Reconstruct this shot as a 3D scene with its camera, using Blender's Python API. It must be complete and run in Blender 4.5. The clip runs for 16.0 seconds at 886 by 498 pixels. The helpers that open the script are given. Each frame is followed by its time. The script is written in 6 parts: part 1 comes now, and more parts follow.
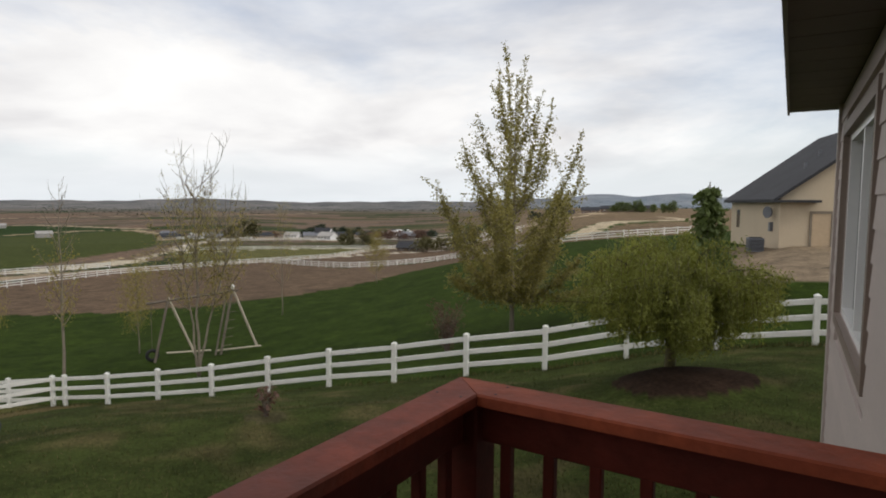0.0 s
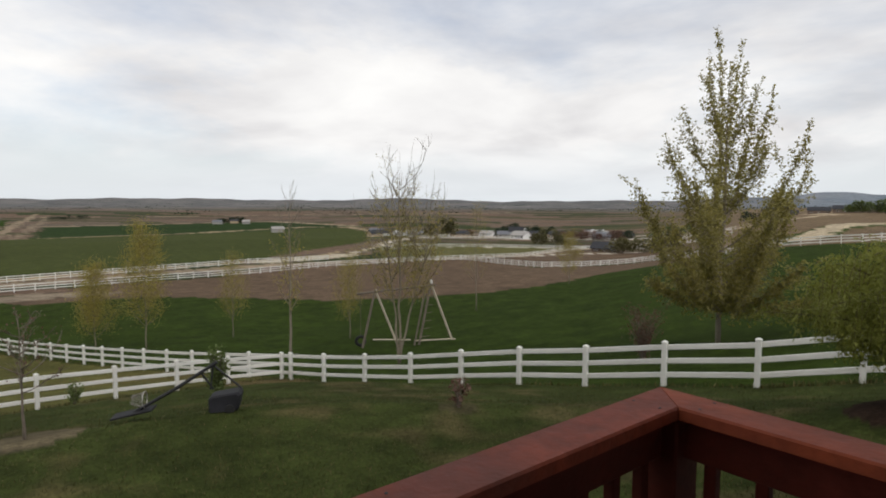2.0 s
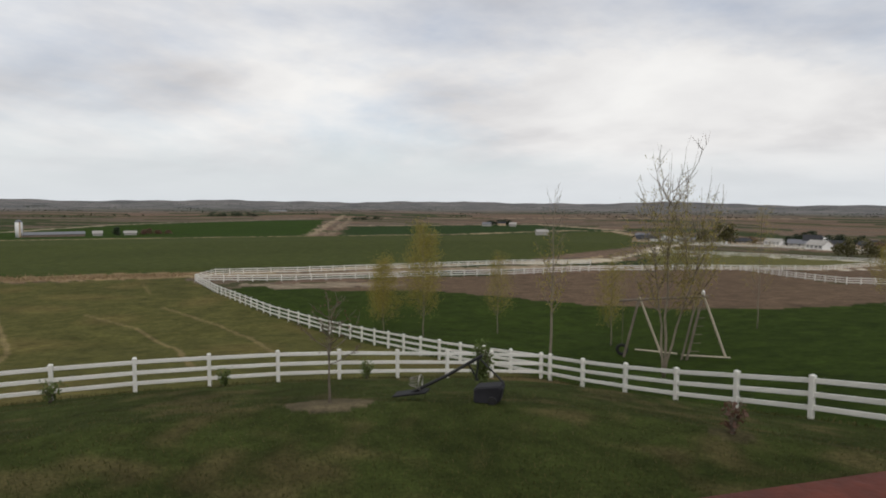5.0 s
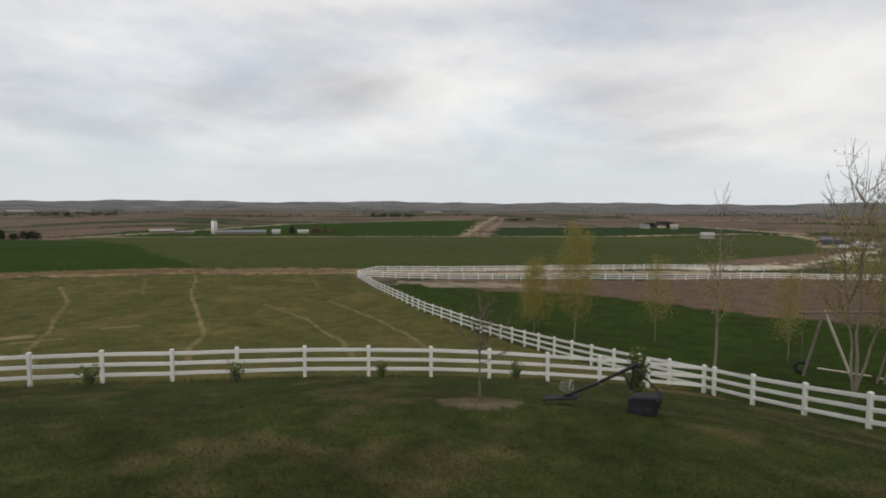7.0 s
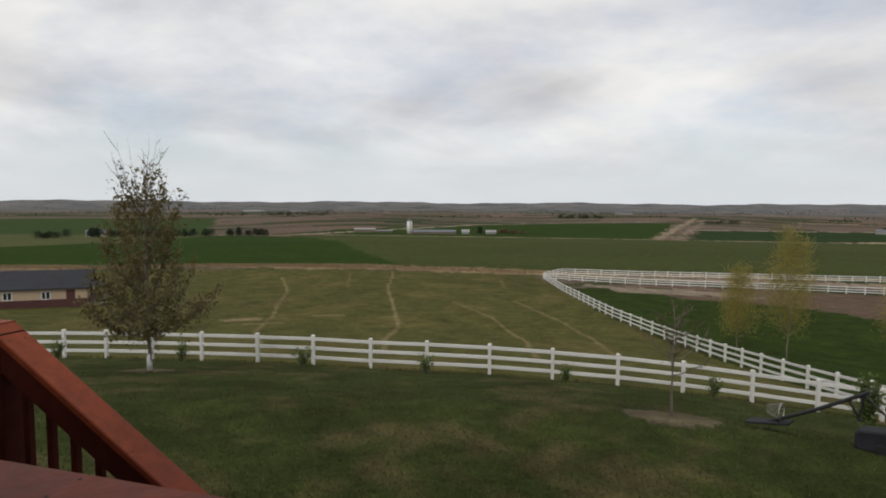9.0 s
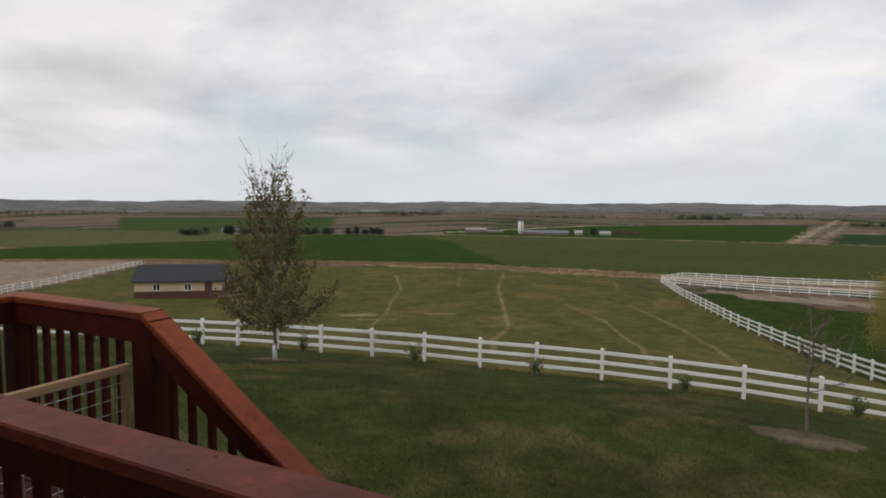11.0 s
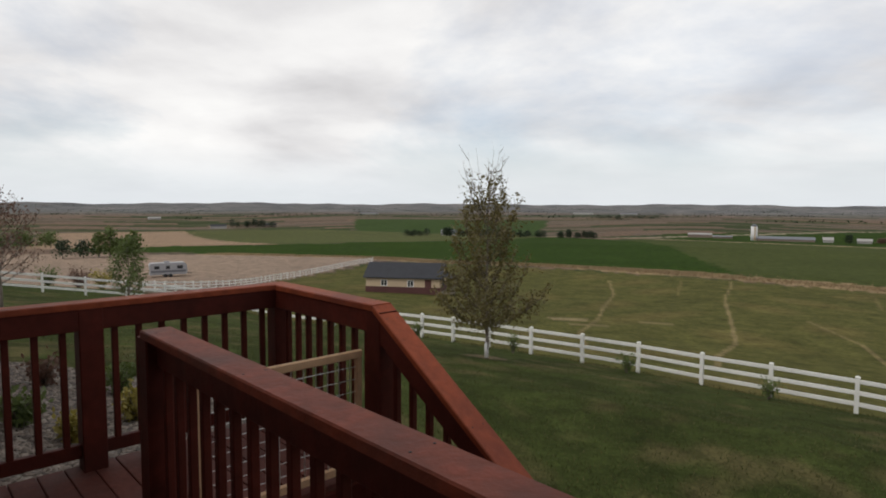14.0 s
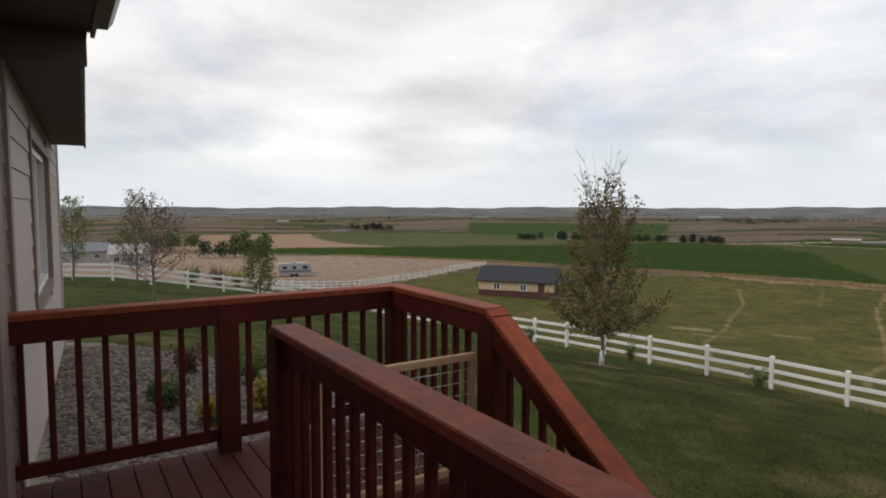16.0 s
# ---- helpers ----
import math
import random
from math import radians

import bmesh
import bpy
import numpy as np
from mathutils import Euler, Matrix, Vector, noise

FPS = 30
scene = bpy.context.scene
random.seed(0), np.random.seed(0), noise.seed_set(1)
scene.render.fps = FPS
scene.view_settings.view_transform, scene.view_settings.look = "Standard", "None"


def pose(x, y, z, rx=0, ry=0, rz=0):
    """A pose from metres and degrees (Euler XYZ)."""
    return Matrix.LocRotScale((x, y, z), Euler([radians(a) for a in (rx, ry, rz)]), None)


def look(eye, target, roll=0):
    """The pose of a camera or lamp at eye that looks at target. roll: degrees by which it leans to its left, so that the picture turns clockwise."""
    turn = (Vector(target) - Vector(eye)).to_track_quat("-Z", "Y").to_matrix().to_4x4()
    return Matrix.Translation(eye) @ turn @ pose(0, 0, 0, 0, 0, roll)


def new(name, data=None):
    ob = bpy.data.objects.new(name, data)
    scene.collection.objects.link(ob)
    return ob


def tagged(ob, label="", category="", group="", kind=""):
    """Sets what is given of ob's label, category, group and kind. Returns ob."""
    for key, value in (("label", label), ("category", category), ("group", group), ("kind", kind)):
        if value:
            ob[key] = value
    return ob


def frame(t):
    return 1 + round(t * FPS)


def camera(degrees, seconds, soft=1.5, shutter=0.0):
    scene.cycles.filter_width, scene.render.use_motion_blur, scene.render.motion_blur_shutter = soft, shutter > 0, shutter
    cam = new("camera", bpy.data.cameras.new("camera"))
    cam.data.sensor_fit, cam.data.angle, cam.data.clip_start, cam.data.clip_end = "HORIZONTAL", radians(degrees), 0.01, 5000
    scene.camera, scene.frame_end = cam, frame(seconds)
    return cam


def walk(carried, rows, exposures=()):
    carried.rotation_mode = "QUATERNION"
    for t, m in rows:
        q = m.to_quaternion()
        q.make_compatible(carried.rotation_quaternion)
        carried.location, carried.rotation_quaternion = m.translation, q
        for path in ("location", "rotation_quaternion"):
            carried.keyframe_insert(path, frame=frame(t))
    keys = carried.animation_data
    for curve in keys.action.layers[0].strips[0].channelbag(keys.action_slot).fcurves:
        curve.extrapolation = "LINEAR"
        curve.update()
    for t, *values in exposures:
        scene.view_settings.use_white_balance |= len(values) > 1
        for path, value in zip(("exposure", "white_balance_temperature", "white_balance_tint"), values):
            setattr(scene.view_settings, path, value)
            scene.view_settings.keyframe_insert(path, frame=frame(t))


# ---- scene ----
# ---- camera ----
cam = camera(72.4, 16.0, soft=1.9)
ROWS = [  # seconds, yaw, pitch, roll
    (0.0, 0.06, -4.45, -0.41), (0.5, 5.18, -4.55, -0.38), (1.0, 9.1, -4.62, -0.37), (1.5, 13.23, -4.62, -0.38),
    (2.0, 18.2, -4.63, -0.33), (2.5, 21.45, -4.6, -0.32), (3.0, 24.86, -4.6, -0.36), (3.5, 29.41, -4.61, -0.44),
    (4.0, 34.27, -4.56, -0.43), (6.5, 53.42, -4.42, -0.36), (7.0, 57.1, -4.44, -0.32), (7.5, 61.99, -4.44, -0.28),
    (8.0, 67.17, -4.44, -0.36), (8.5, 71.52, -4.4, -0.37), (9.0, 74.65, -4.42, -0.34), (11.5, 88.0, -4.43, -0.31),
    (12.0, 91.1, -4.38, -0.26), (12.5, 94.16, -4.31, -0.25), (13.0, 97.24, -4.29, -0.28), (13.5, 101.28, -4.29, -0.28),
    (14.0, 105.03, -4.28, -0.23), (14.5, 108.66, -4.23, -0.25), (15.0, 112.42, -4.16, -0.21), (15.5, 115.16, -4.03, -0.15),
    (16.0, 115.71, -3.97, -0.05)]
EYE = 1.64
walk(cam, [(t, pose(-0.03 * math.sin(radians(a)), 0.03 * math.cos(radians(a)), EYE, 90 + p, r, a)) for t, a, p, r in ROWS],
     [(0, 0.05), (3.5, -0.1), (6.5, -0.2), (9.0, -0.2), (12.5, -0.12), (16.0, 0.02)])
# ---- the lie of the land: height of the ground over the plan ----
NEAR_D = (5, 12, 18, 25, 35, 55, 90, 140)
NEAR = {  # bearing (degrees, left of the y axis): drop below the eye at the distances above
    -45: (2.9, 3.0, 3.1, 2.9, 2.3, 2.2, 2.5, 4), -30: (3.0, 3.1, 3.5, 3.4, 2.5, 2.2, 3, 5),
    -20: (3.2, 3.3, 4.05, 4.3, 4, 4, 4.5, 7), -10: (3.4, 3.7, 4.8, 5.5, 5.8, 6, 6, 9),
    5: (3.7, 4.05, 5.48, 6.9, 8.1, 9.5, 11, 13), 14: (3.8, 4.1, 5.6, 7.45, 8.9, 10.4, 11.9, 13.4), 20: (3.8, 4.1, 5.55, 7.72, 9.3, 11, 12.4, 13.8), 33: (3.8, 4.02, 5.35, 7.56, 9.4, 11.6, 13, 14.2),
    64: (3.7, 4.05, 5.3, 7.22, 9.2, 11.8, 13.2, 14.4), 80: (3.5, 3.95, 5.2, 6.95, 8.8, 11.7, 13.5, 14.7), 95: (3.2, 3.75, 4.9, 6.38, 8.15, 11.5, 13.8, 15),
    120: (2.5, 3.2, 4.1, 5.2, 6.8, 9, 12.5, 15), 145: (1.95, 2.4, 2.9, 3.5, 4.2, 5.4, 10, 14),
    185: (1.9, 2, 2.2, 2.5, 3, 4, 6, 8), 250: (1.9, 2, 2, 2, 2, 2, 3, 4), 315: (2.4, 2.7, 2.9, 2.8, 2.3, 2.2, 2.5, 4)}
FAR_D = (140, 300, 650, 1600, 3000, 3700, 4300, 4900)
FAR_LOW = (14.5, 19, 34, 39, 37, 29, 8, 3)     # over the valley
FAR_HIGH = (4.0, 7, 8, 12, 20, 10, -30, -60)      # over the rise beside the neighbour
BEARINGS = sorted(NEAR)


def smooth(a, b, x):
    q = np.clip((x - a) / (b - a), 0, 1)
    return q * q * (3 - 2 * q)


def ground_z(x, y):
    """Height of the ground at x, y (numbers or arrays); the deck's floor is at 0."""
    x, y = np.asarray(x, float), np.asarray(y, float)
    d = np.maximum(np.hypot(x, y), 0.5)
    a = (np.degrees(np.arctan2(-x, y)) + 45) % 360 - 45
    ld = np.log(d)
    near = np.stack([np.interp(ld, np.log(NEAR_D), NEAR[b]) for b in BEARINGS])
    i = np.clip(np.searchsorted(BEARINGS, a, "right") - 1, 0, len(BEARINGS) - 2)
    b = np.asarray(BEARINGS, float)
    q = np.clip((a - b[i]) / (b[i + 1] - b[i]), 0, 1)
    low = np.take_along_axis(near, i[None], 0)[0]
    high = np.take_along_axis(near, i[None] + 1, 0)[0]
    near = low + (high - low) * q
    rise = 1 - smooth(-16, 2, a) + smooth(160, 190, a)
    far = np.interp(ld, np.log(FAR_D), FAR_LOW) * (1 - rise) + np.interp(ld, np.log(FAR_D), FAR_HIGH) * rise
    hills = smooth(2600, 4300, d) * (5 * np.sin(a * 0.31 + 1) + 3 * np.sin(a * 0.83) + 2 * np.sin(a * 2.1 + d / 300) + 14 * np.exp(-((a - 21.5) / 2.2) ** 2) + 10 * rise * np.sin(a * 0.9 + 2))
    roll = smooth(250, 900, d) * 1.2 * np.sin(x / 170 + 1) * np.sin(y / 210)
    w = smooth(80, 170, d)
    return EYE - (near * (1 - w) + far * w) + hills + roll
# ---- world, sun ----
world = bpy.data.worlds.new("sky")
scene.world = world
world.use_nodes = True
SUN_BEARING, SUN_HEIGHT = 235, 45


def node(tree, kind, **props):
    n = tree.nodes.new(kind)
    for key, value in props.items():
        if key == "ins":
            for k, v in value.items():
                n.inputs[k].default_value = v
        elif key == "op":
            n.operation = value
        elif key == "blend":
            n.data_type, n.blend_type = "RGBA", value
        elif key == "sky":
            n.sky_type = value
    return n


def ramp(tree, stops):
    n = tree.nodes.new("ShaderNodeValToRGB")
    while len(n.color_ramp.elements) < len(stops):
        n.color_ramp.elements.new(0.5)
    for e, (at, c) in zip(n.color_ramp.elements, stops):
        e.position, e.color = at, (*c, 1) if len(c) == 3 else c
    return n


def build_world():
    t = world.node_tree
    t.nodes.clear()
    join = t.links.new
    out, bg = node(t, "ShaderNodeOutputWorld"), node(t, "ShaderNodeBackground")
    sky = node(t, "ShaderNodeTexSky", sky="NISHITA")
    sky.sun_disc = False
    sky.sun_elevation, sky.sun_rotation = radians(SUN_HEIGHT), radians(-SUN_BEARING)
    blue = node(t, "ShaderNodeMix", blend="MULTIPLY", ins={0: 1.0})
    blue.inputs[7].default_value = (0.1, 0.104, 0.112, 1)
    join(sky.outputs[0], blue.inputs[6])
    co = node(t, "ShaderNodeTexCoord")
    sep = node(t, "ShaderNodeSeparateXYZ")
    join(co.outputs["Generated"], sep.inputs[0])
    # the cloud deck is a flat layer: divide by the height of the direction
    up = node(t, "ShaderNodeMath", op="MAXIMUM", ins={1: 0.0})
    join(sep.outputs[2], up.inputs[0])
    lift = node(t, "ShaderNodeMath", op="ADD", ins={1: 0.22})
    join(up.outputs[0], lift.inputs[0])
    px, py = node(t, "ShaderNodeMath", op="DIVIDE"), node(t, "ShaderNodeMath", op="DIVIDE")
    for q, k in ((px, 0), (py, 1)):
        join(sep.outputs[k], q.inputs[0])
        join(lift.outputs[0], q.inputs[1])
    flat = node(t, "ShaderNodeCombineXYZ")
    join(px.outputs[0], flat.inputs[0])
    join(py.outputs[0], flat.inputs[1])
    big = node(t, "ShaderNodeTexNoise", ins={"Scale": 1.1, "Detail": 7, "Roughness": 0.5, "Distortion": 0.2})
    join(flat.outputs[0], big.inputs["Vector"])
    shade = ramp(t, [(0.28, (0.61, 0.6, 0.61)), (0.42, (0.78, 0.77, 0.775)), (0.52, (0.9, 0.89, 0.885)), (0.64, (0.995, 0.985, 0.97))])
    join(big.outputs["Fac"], shade.inputs[0])
    gap = node(t, "ShaderNodeTexNoise", ins={"Scale": 0.42, "Detail": 7, "Roughness": 0.6, "Distortion": 0.4})
    gap.noise_dimensions = "4D"
    gap.inputs["W"].default_value = 2.6
    join(flat.outputs[0], gap.inputs["Vector"])
    cover = ramp(t, [(0.36, (0.3, 0.3, 0.3)), (0.55, (1, 1, 1))])
    join(gap.outputs["Fac"], cover.inputs[0])
    mix = node(t, "ShaderNodeMix", blend="MIX")
    join(cover.outputs[0], mix.inputs[0])
    join(blue.outputs[2], mix.inputs[6])
    join(shade.outputs[0], mix.inputs[7])
    # pale clear air under the edge of the cloud deck, ragged at its upper side
    edge = node(t, "ShaderNodeMath", op="MULTIPLY_ADD", ins={1: 0.09, 2: -0.045})
    join(gap.outputs["Fac"], edge.inputs[0])
    rim = node(t, "ShaderNodeMath", op="ADD")
    join(up.outputs[0], rim.inputs[0])
    join(edge.outputs[0], rim.inputs[1])
    near_rim = ramp(t, [(0.0, (0.9, 0.9, 0.9)), (0.035, (0.75, 0.75, 0.75)), (0.1, (0, 0, 0))])
    join(rim.outputs[0], near_rim.inputs[0])
    air = node(t, "ShaderNodeMix", blend="MIX")
    join(near_rim.outputs[0], air.inputs[0])
    join(mix.outputs[2], air.inputs[6])
    air.inputs[7].default_value = (0.77, 0.81, 0.845, 1)
    join(air.outputs[2], bg.inputs[0])
    bg.inputs[1].default_value = 1.02
    join(bg.outputs[0], out.inputs[0])


build_world()
sun = new("sun", bpy.data.lights.new("sun", "SUN"))
sun.data.energy, sun.data.angle, sun.data.color = 1.05, radians(20), (1, 0.95, 0.88)
far = Vector((-math.sin(radians(SUN_BEARING)), math.cos(radians(SUN_BEARING)), math.tan(radians(SUN_HEIGHT))))
sun.matrix_world = look(far * 60, (0, 0, 0))


# ---- materials ----
def material(name, color, rough=0.8, metal=0.0, grain=8.0, vary=0.18, bump=0.15, big=0.6, stretch=(1, 1, 1), tint=None, spec=0.4, piece=0.0):
    """A surface with fine grain and broad stains over its base colour. tint: the colour of the stains; piece: how much single pieces differ."""
    m = bpy.data.materials.new(name)
    m.use_nodes = True
    t = m.node_tree
    join = t.links.new
    b = t.nodes["Principled BSDF"]
    b.inputs["Roughness"].default_value, b.inputs["Metallic"].default_value = rough, metal
    b.inputs["Specular IOR Level"].default_value = spec
    co, mp = node(t, "ShaderNodeTexCoord"), node(t, "ShaderNodeMapping")
    mp.inputs["Scale"].default_value = stretch
    join(co.outputs["Object"], mp.inputs[0])
    fine = node(t, "ShaderNodeTexNoise", ins={"Scale": grain, "Detail": 5, "Roughness": 0.65})
    broad = node(t, "ShaderNodeTexNoise", ins={"Scale": big, "Detail": 4, "Roughness": 0.6})
    join(mp.outputs[0], fine.inputs["Vector"])
    join(mp.outputs[0], broad.inputs["Vector"])
    c = Vector(color)
    r1 = ramp(t, [(0.25, tuple(c * (1 - vary))), (0.75, tuple(c * (1 + vary)))])
    join(fine.outputs["Fac"], r1.inputs[0])
    stain = node(t, "ShaderNodeMix", blend="MIX")
    mask = ramp(t, [(0.42, (0, 0, 0)), (0.68, (0.75, 0.75, 0.75))])
    join(broad.outputs["Fac"], mask.inputs[0])
    join(mask.outputs[0], stain.inputs[0])
    join(r1.outputs[0], stain.inputs[6])
    stain.inputs[7].default_value = (*(tint or tuple(c * (1 - vary * 1.3))), 1)
    last = stain.outputs[2]
    if piece:
        info = node(t, "ShaderNodeObjectInfo")
        rr = ramp(t, [(0, (1 - piece,) * 3), (1, (1 + piece,) * 3)])
        join(info.outputs["Random"], rr.inputs[0])
        mul = node(t, "ShaderNodeMix", blend="MULTIPLY", ins={0: 1.0})
        join(last, mul.inputs[6])
        join(rr.outputs[0], mul.inputs[7])
        last = mul.outputs[2]
    join(last, b.inputs["Base Color"])
    if bump:
        bp = node(t, "ShaderNodeBump", ins={"Strength": bump, "Distance": 0.02})
        join(fine.outputs["Fac"], bp.inputs["Height"])
        join(bp.outputs[0], b.inputs["Normal"])
    return m


def ground_material():
    m = bpy.data.materials.new("land")
    m.use_nodes = True
    t = m.node_tree
    join = t.links.new
    b = t.nodes["Principled BSDF"]
    b.inputs["Roughness"].default_value, b.inputs["Specular IOR Level"].default_value = 1.0, 0.03
    at = node(t, "ShaderNodeAttribute")
    at.attribute_name = "land_cover"
    co = node(t, "ShaderNodeTexCoord")
    last = at.outputs["Color"]
    for scale, lo, hi, detail in ((0.02, 0.9, 1.1, 3), (0.45, 0.68, 1.36, 5), (2.2, 0.72, 1.3, 4), (14.0, 0.66, 1.34, 5)):
        nz = node(t, "ShaderNodeTexNoise", ins={"Scale": scale, "Detail": detail, "Roughness": 0.62})
        join(co.outputs["Object"], nz.inputs["Vector"])
        rr = ramp(t, [(0.3, (lo * 1.0, lo * 1.0, lo)), (0.7, (hi, hi * 0.985, hi * 0.95))])
        join(nz.outputs["Fac"], rr.inputs[0])
        mul = node(t, "ShaderNodeMix", blend="MULTIPLY", ins={0: 1.0})
        join(last, mul.inputs[6])
        join(rr.outputs[0], mul.inputs[7])
        last = mul.outputs[2]
    join(last, b.inputs["Base Color"])
    bp = node(t, "ShaderNodeBump", ins={"Strength": 0.5, "Distance": 0.06})
    join(nz.outputs["Fac"], bp.inputs["Height"])
    join(bp.outputs[0], b.inputs["Normal"])
    return m


LAND = ground_material()
VINYL = material("white_vinyl", (0.74, 0.725, 0.675), 0.45, grain=3, vary=0.04, bump=0.02, big=1.2, tint=(0.6, 0.59, 0.55), piece=0.04)
REDWOOD = material("red_stained_wood", (0.08, 0.015, 0.009), 0.6, grain=9, vary=0.3, bump=0.25, big=2.2, stretch=(1, 1, 1), tint=(0.045, 0.01, 0.007), piece=0.12, spec=0.15)
REDTOP = material("weathered_red_wood", (0.25, 0.056, 0.022), 0.6, grain=14, vary=0.28, bump=0.25, big=1.6, tint=(0.13, 0.032, 0.02), piece=0.08, spec=0.18)
WORNTOP = material("greyed_red_wood", (0.2, 0.046, 0.024), 0.62, grain=14, vary=0.3, bump=0.3, big=2.6, tint=(0.1, 0.04, 0.03), piece=0.05, spec=0.2)
DECKWOOD = material("deck_boards", (0.1, 0.03, 0.021), 0.75, grain=12, vary=0.25, bump=0.3, big=2.0, tint=(0.07, 0.035, 0.03), piece=0.15, spec=0.2)
PALEWOOD = material("bare_timber", (0.5, 0.31, 0.17), 0.7, grain=14, vary=0.2, bump=0.2)
WIRE = material("galvanised_wire", (0.45, 0.43, 0.4), 0.45, metal=0.7, vary=0.1, bump=0.0)
SIDING = material("taupe_siding", (0.42, 0.355, 0.32), 0.7, grain=30, vary=0.07, bump=0.1, big=0.8, piece=0.03)
TRIM = material("taupe_trim", (0.2, 0.15, 0.12), 0.6, grain=20, vary=0.1, bump=0.08)
SOFFIT = material("brown_soffit", (0.1, 0.07, 0.055), 0.6, grain=20, vary=0.12, bump=0.05, piece=0.08)
GUTTER = material("brown_gutter", (0.07, 0.045, 0.04), 0.35, grain=10, vary=0.1, bump=0.02)
SHINGLE = material("dark_shingles", (0.04, 0.04, 0.044), 0.9, grain=6, vary=0.3, bump=0.5, big=0.5)
FRAME = material("white_window_frame", (0.75, 0.74, 0.72), 0.4, vary=0.03, bump=0.0)
CREAM = material("cream_stucco", (0.55, 0.45, 0.32), 0.85, grain=12, vary=0.07, bump=0.15, big=0.3)
BARK = material("grey_bark", (0.17, 0.14, 0.11), 0.9, grain=14, vary=0.3, bump=0.5, big=2)
PALEBARK = material("pale_bark", (0.24, 0.2, 0.15), 0.85, grain=12, vary=0.25, bump=0.4, big=2)
BLACK = material("black_plastic", (0.009, 0.009, 0.011), 0.8, grain=9, vary=0.3, bump=0.05, tint=(0.04, 0.04, 0.05))
RUBBER = material("black_rubber", (0.02, 0.02, 0.02), 0.8, grain=9, vary=0.3, bump=0.2)
STEEL = material("dark_steel", (0.02, 0.02, 0.022), 0.6, metal=0.0, vary=0.2, bump=0.05)
WILLOWBARK = material("willow_bark", (0.1, 0.085, 0.035), 0.9, grain=14, vary=0.3, bump=0.4, big=2)
ROCK = material("river_rock", (0.3, 0.28, 0.26), 0.85, grain=9, vary=0.25, bump=0.3, big=3)


def glass_material():
    m = bpy.data.materials.new("window_glass")
    m.use_nodes = True
    b = m.node_tree.nodes["Principled BSDF"]
    b.inputs["Base Color"].default_value = (0.03, 0.035, 0.04, 1)
    b.inputs["Roughness"].default_value = 0.03
    b.inputs["Specular IOR Level"].default_value = 0.9
    return m


GLASS = glass_material()


def leaf_material(name, color, light):
    m = material(name, color, 0.6, grain=1.5, vary=0.3, bump=0.0, big=0.7, tint=light)
    t = m.node_tree
    b, out = t.nodes["Principled BSDF"], t.nodes["Material Output"]
    thin = node(t, "ShaderNodeBsdfTranslucent")
    thin.inputs[0].default_value = (*light, 1)
    both = node(t, "ShaderNodeMixShader", ins={0: 0.35})
    t.links.new(b.outputs[0], both.inputs[1])
    t.links.new(thin.outputs[0], both.inputs[2])
    t.links.new(both.outputs[0], out.inputs[0])
    return m


WILLOW_LEAF = leaf_material("willow_leaf", (0.15, 0.165, 0.028), (0.27, 0.28, 0.05))
POPLAR_LEAF = leaf_material("poplar_leaf", (0.24, 0.21, 0.055), (0.36, 0.31, 0.085))
MAPLE_LEAF = leaf_material("maple_leaf", (0.105, 0.088, 0.03), (0.18, 0.14, 0.045))
SPRING_LEAF = leaf_material("spring_leaf", (0.27, 0.22, 0.045), (0.36, 0.3, 0.07))
OLIVE_LEAF = leaf_material("olive_leaf", (0.095, 0.088, 0.036), (0.15, 0.135, 0.05))
DARK_LEAF = leaf_material("dark_needles", (0.025, 0.04, 0.02), (0.04, 0.06, 0.025))
SHRUB_LEAF = leaf_material("shrub_leaf", (0.09, 0.12, 0.035), (0.14, 0.18, 0.05))
REDBUD_LEAF = leaf_material("red_brown_leaf", (0.13, 0.07, 0.05), (0.16, 0.09, 0.06))


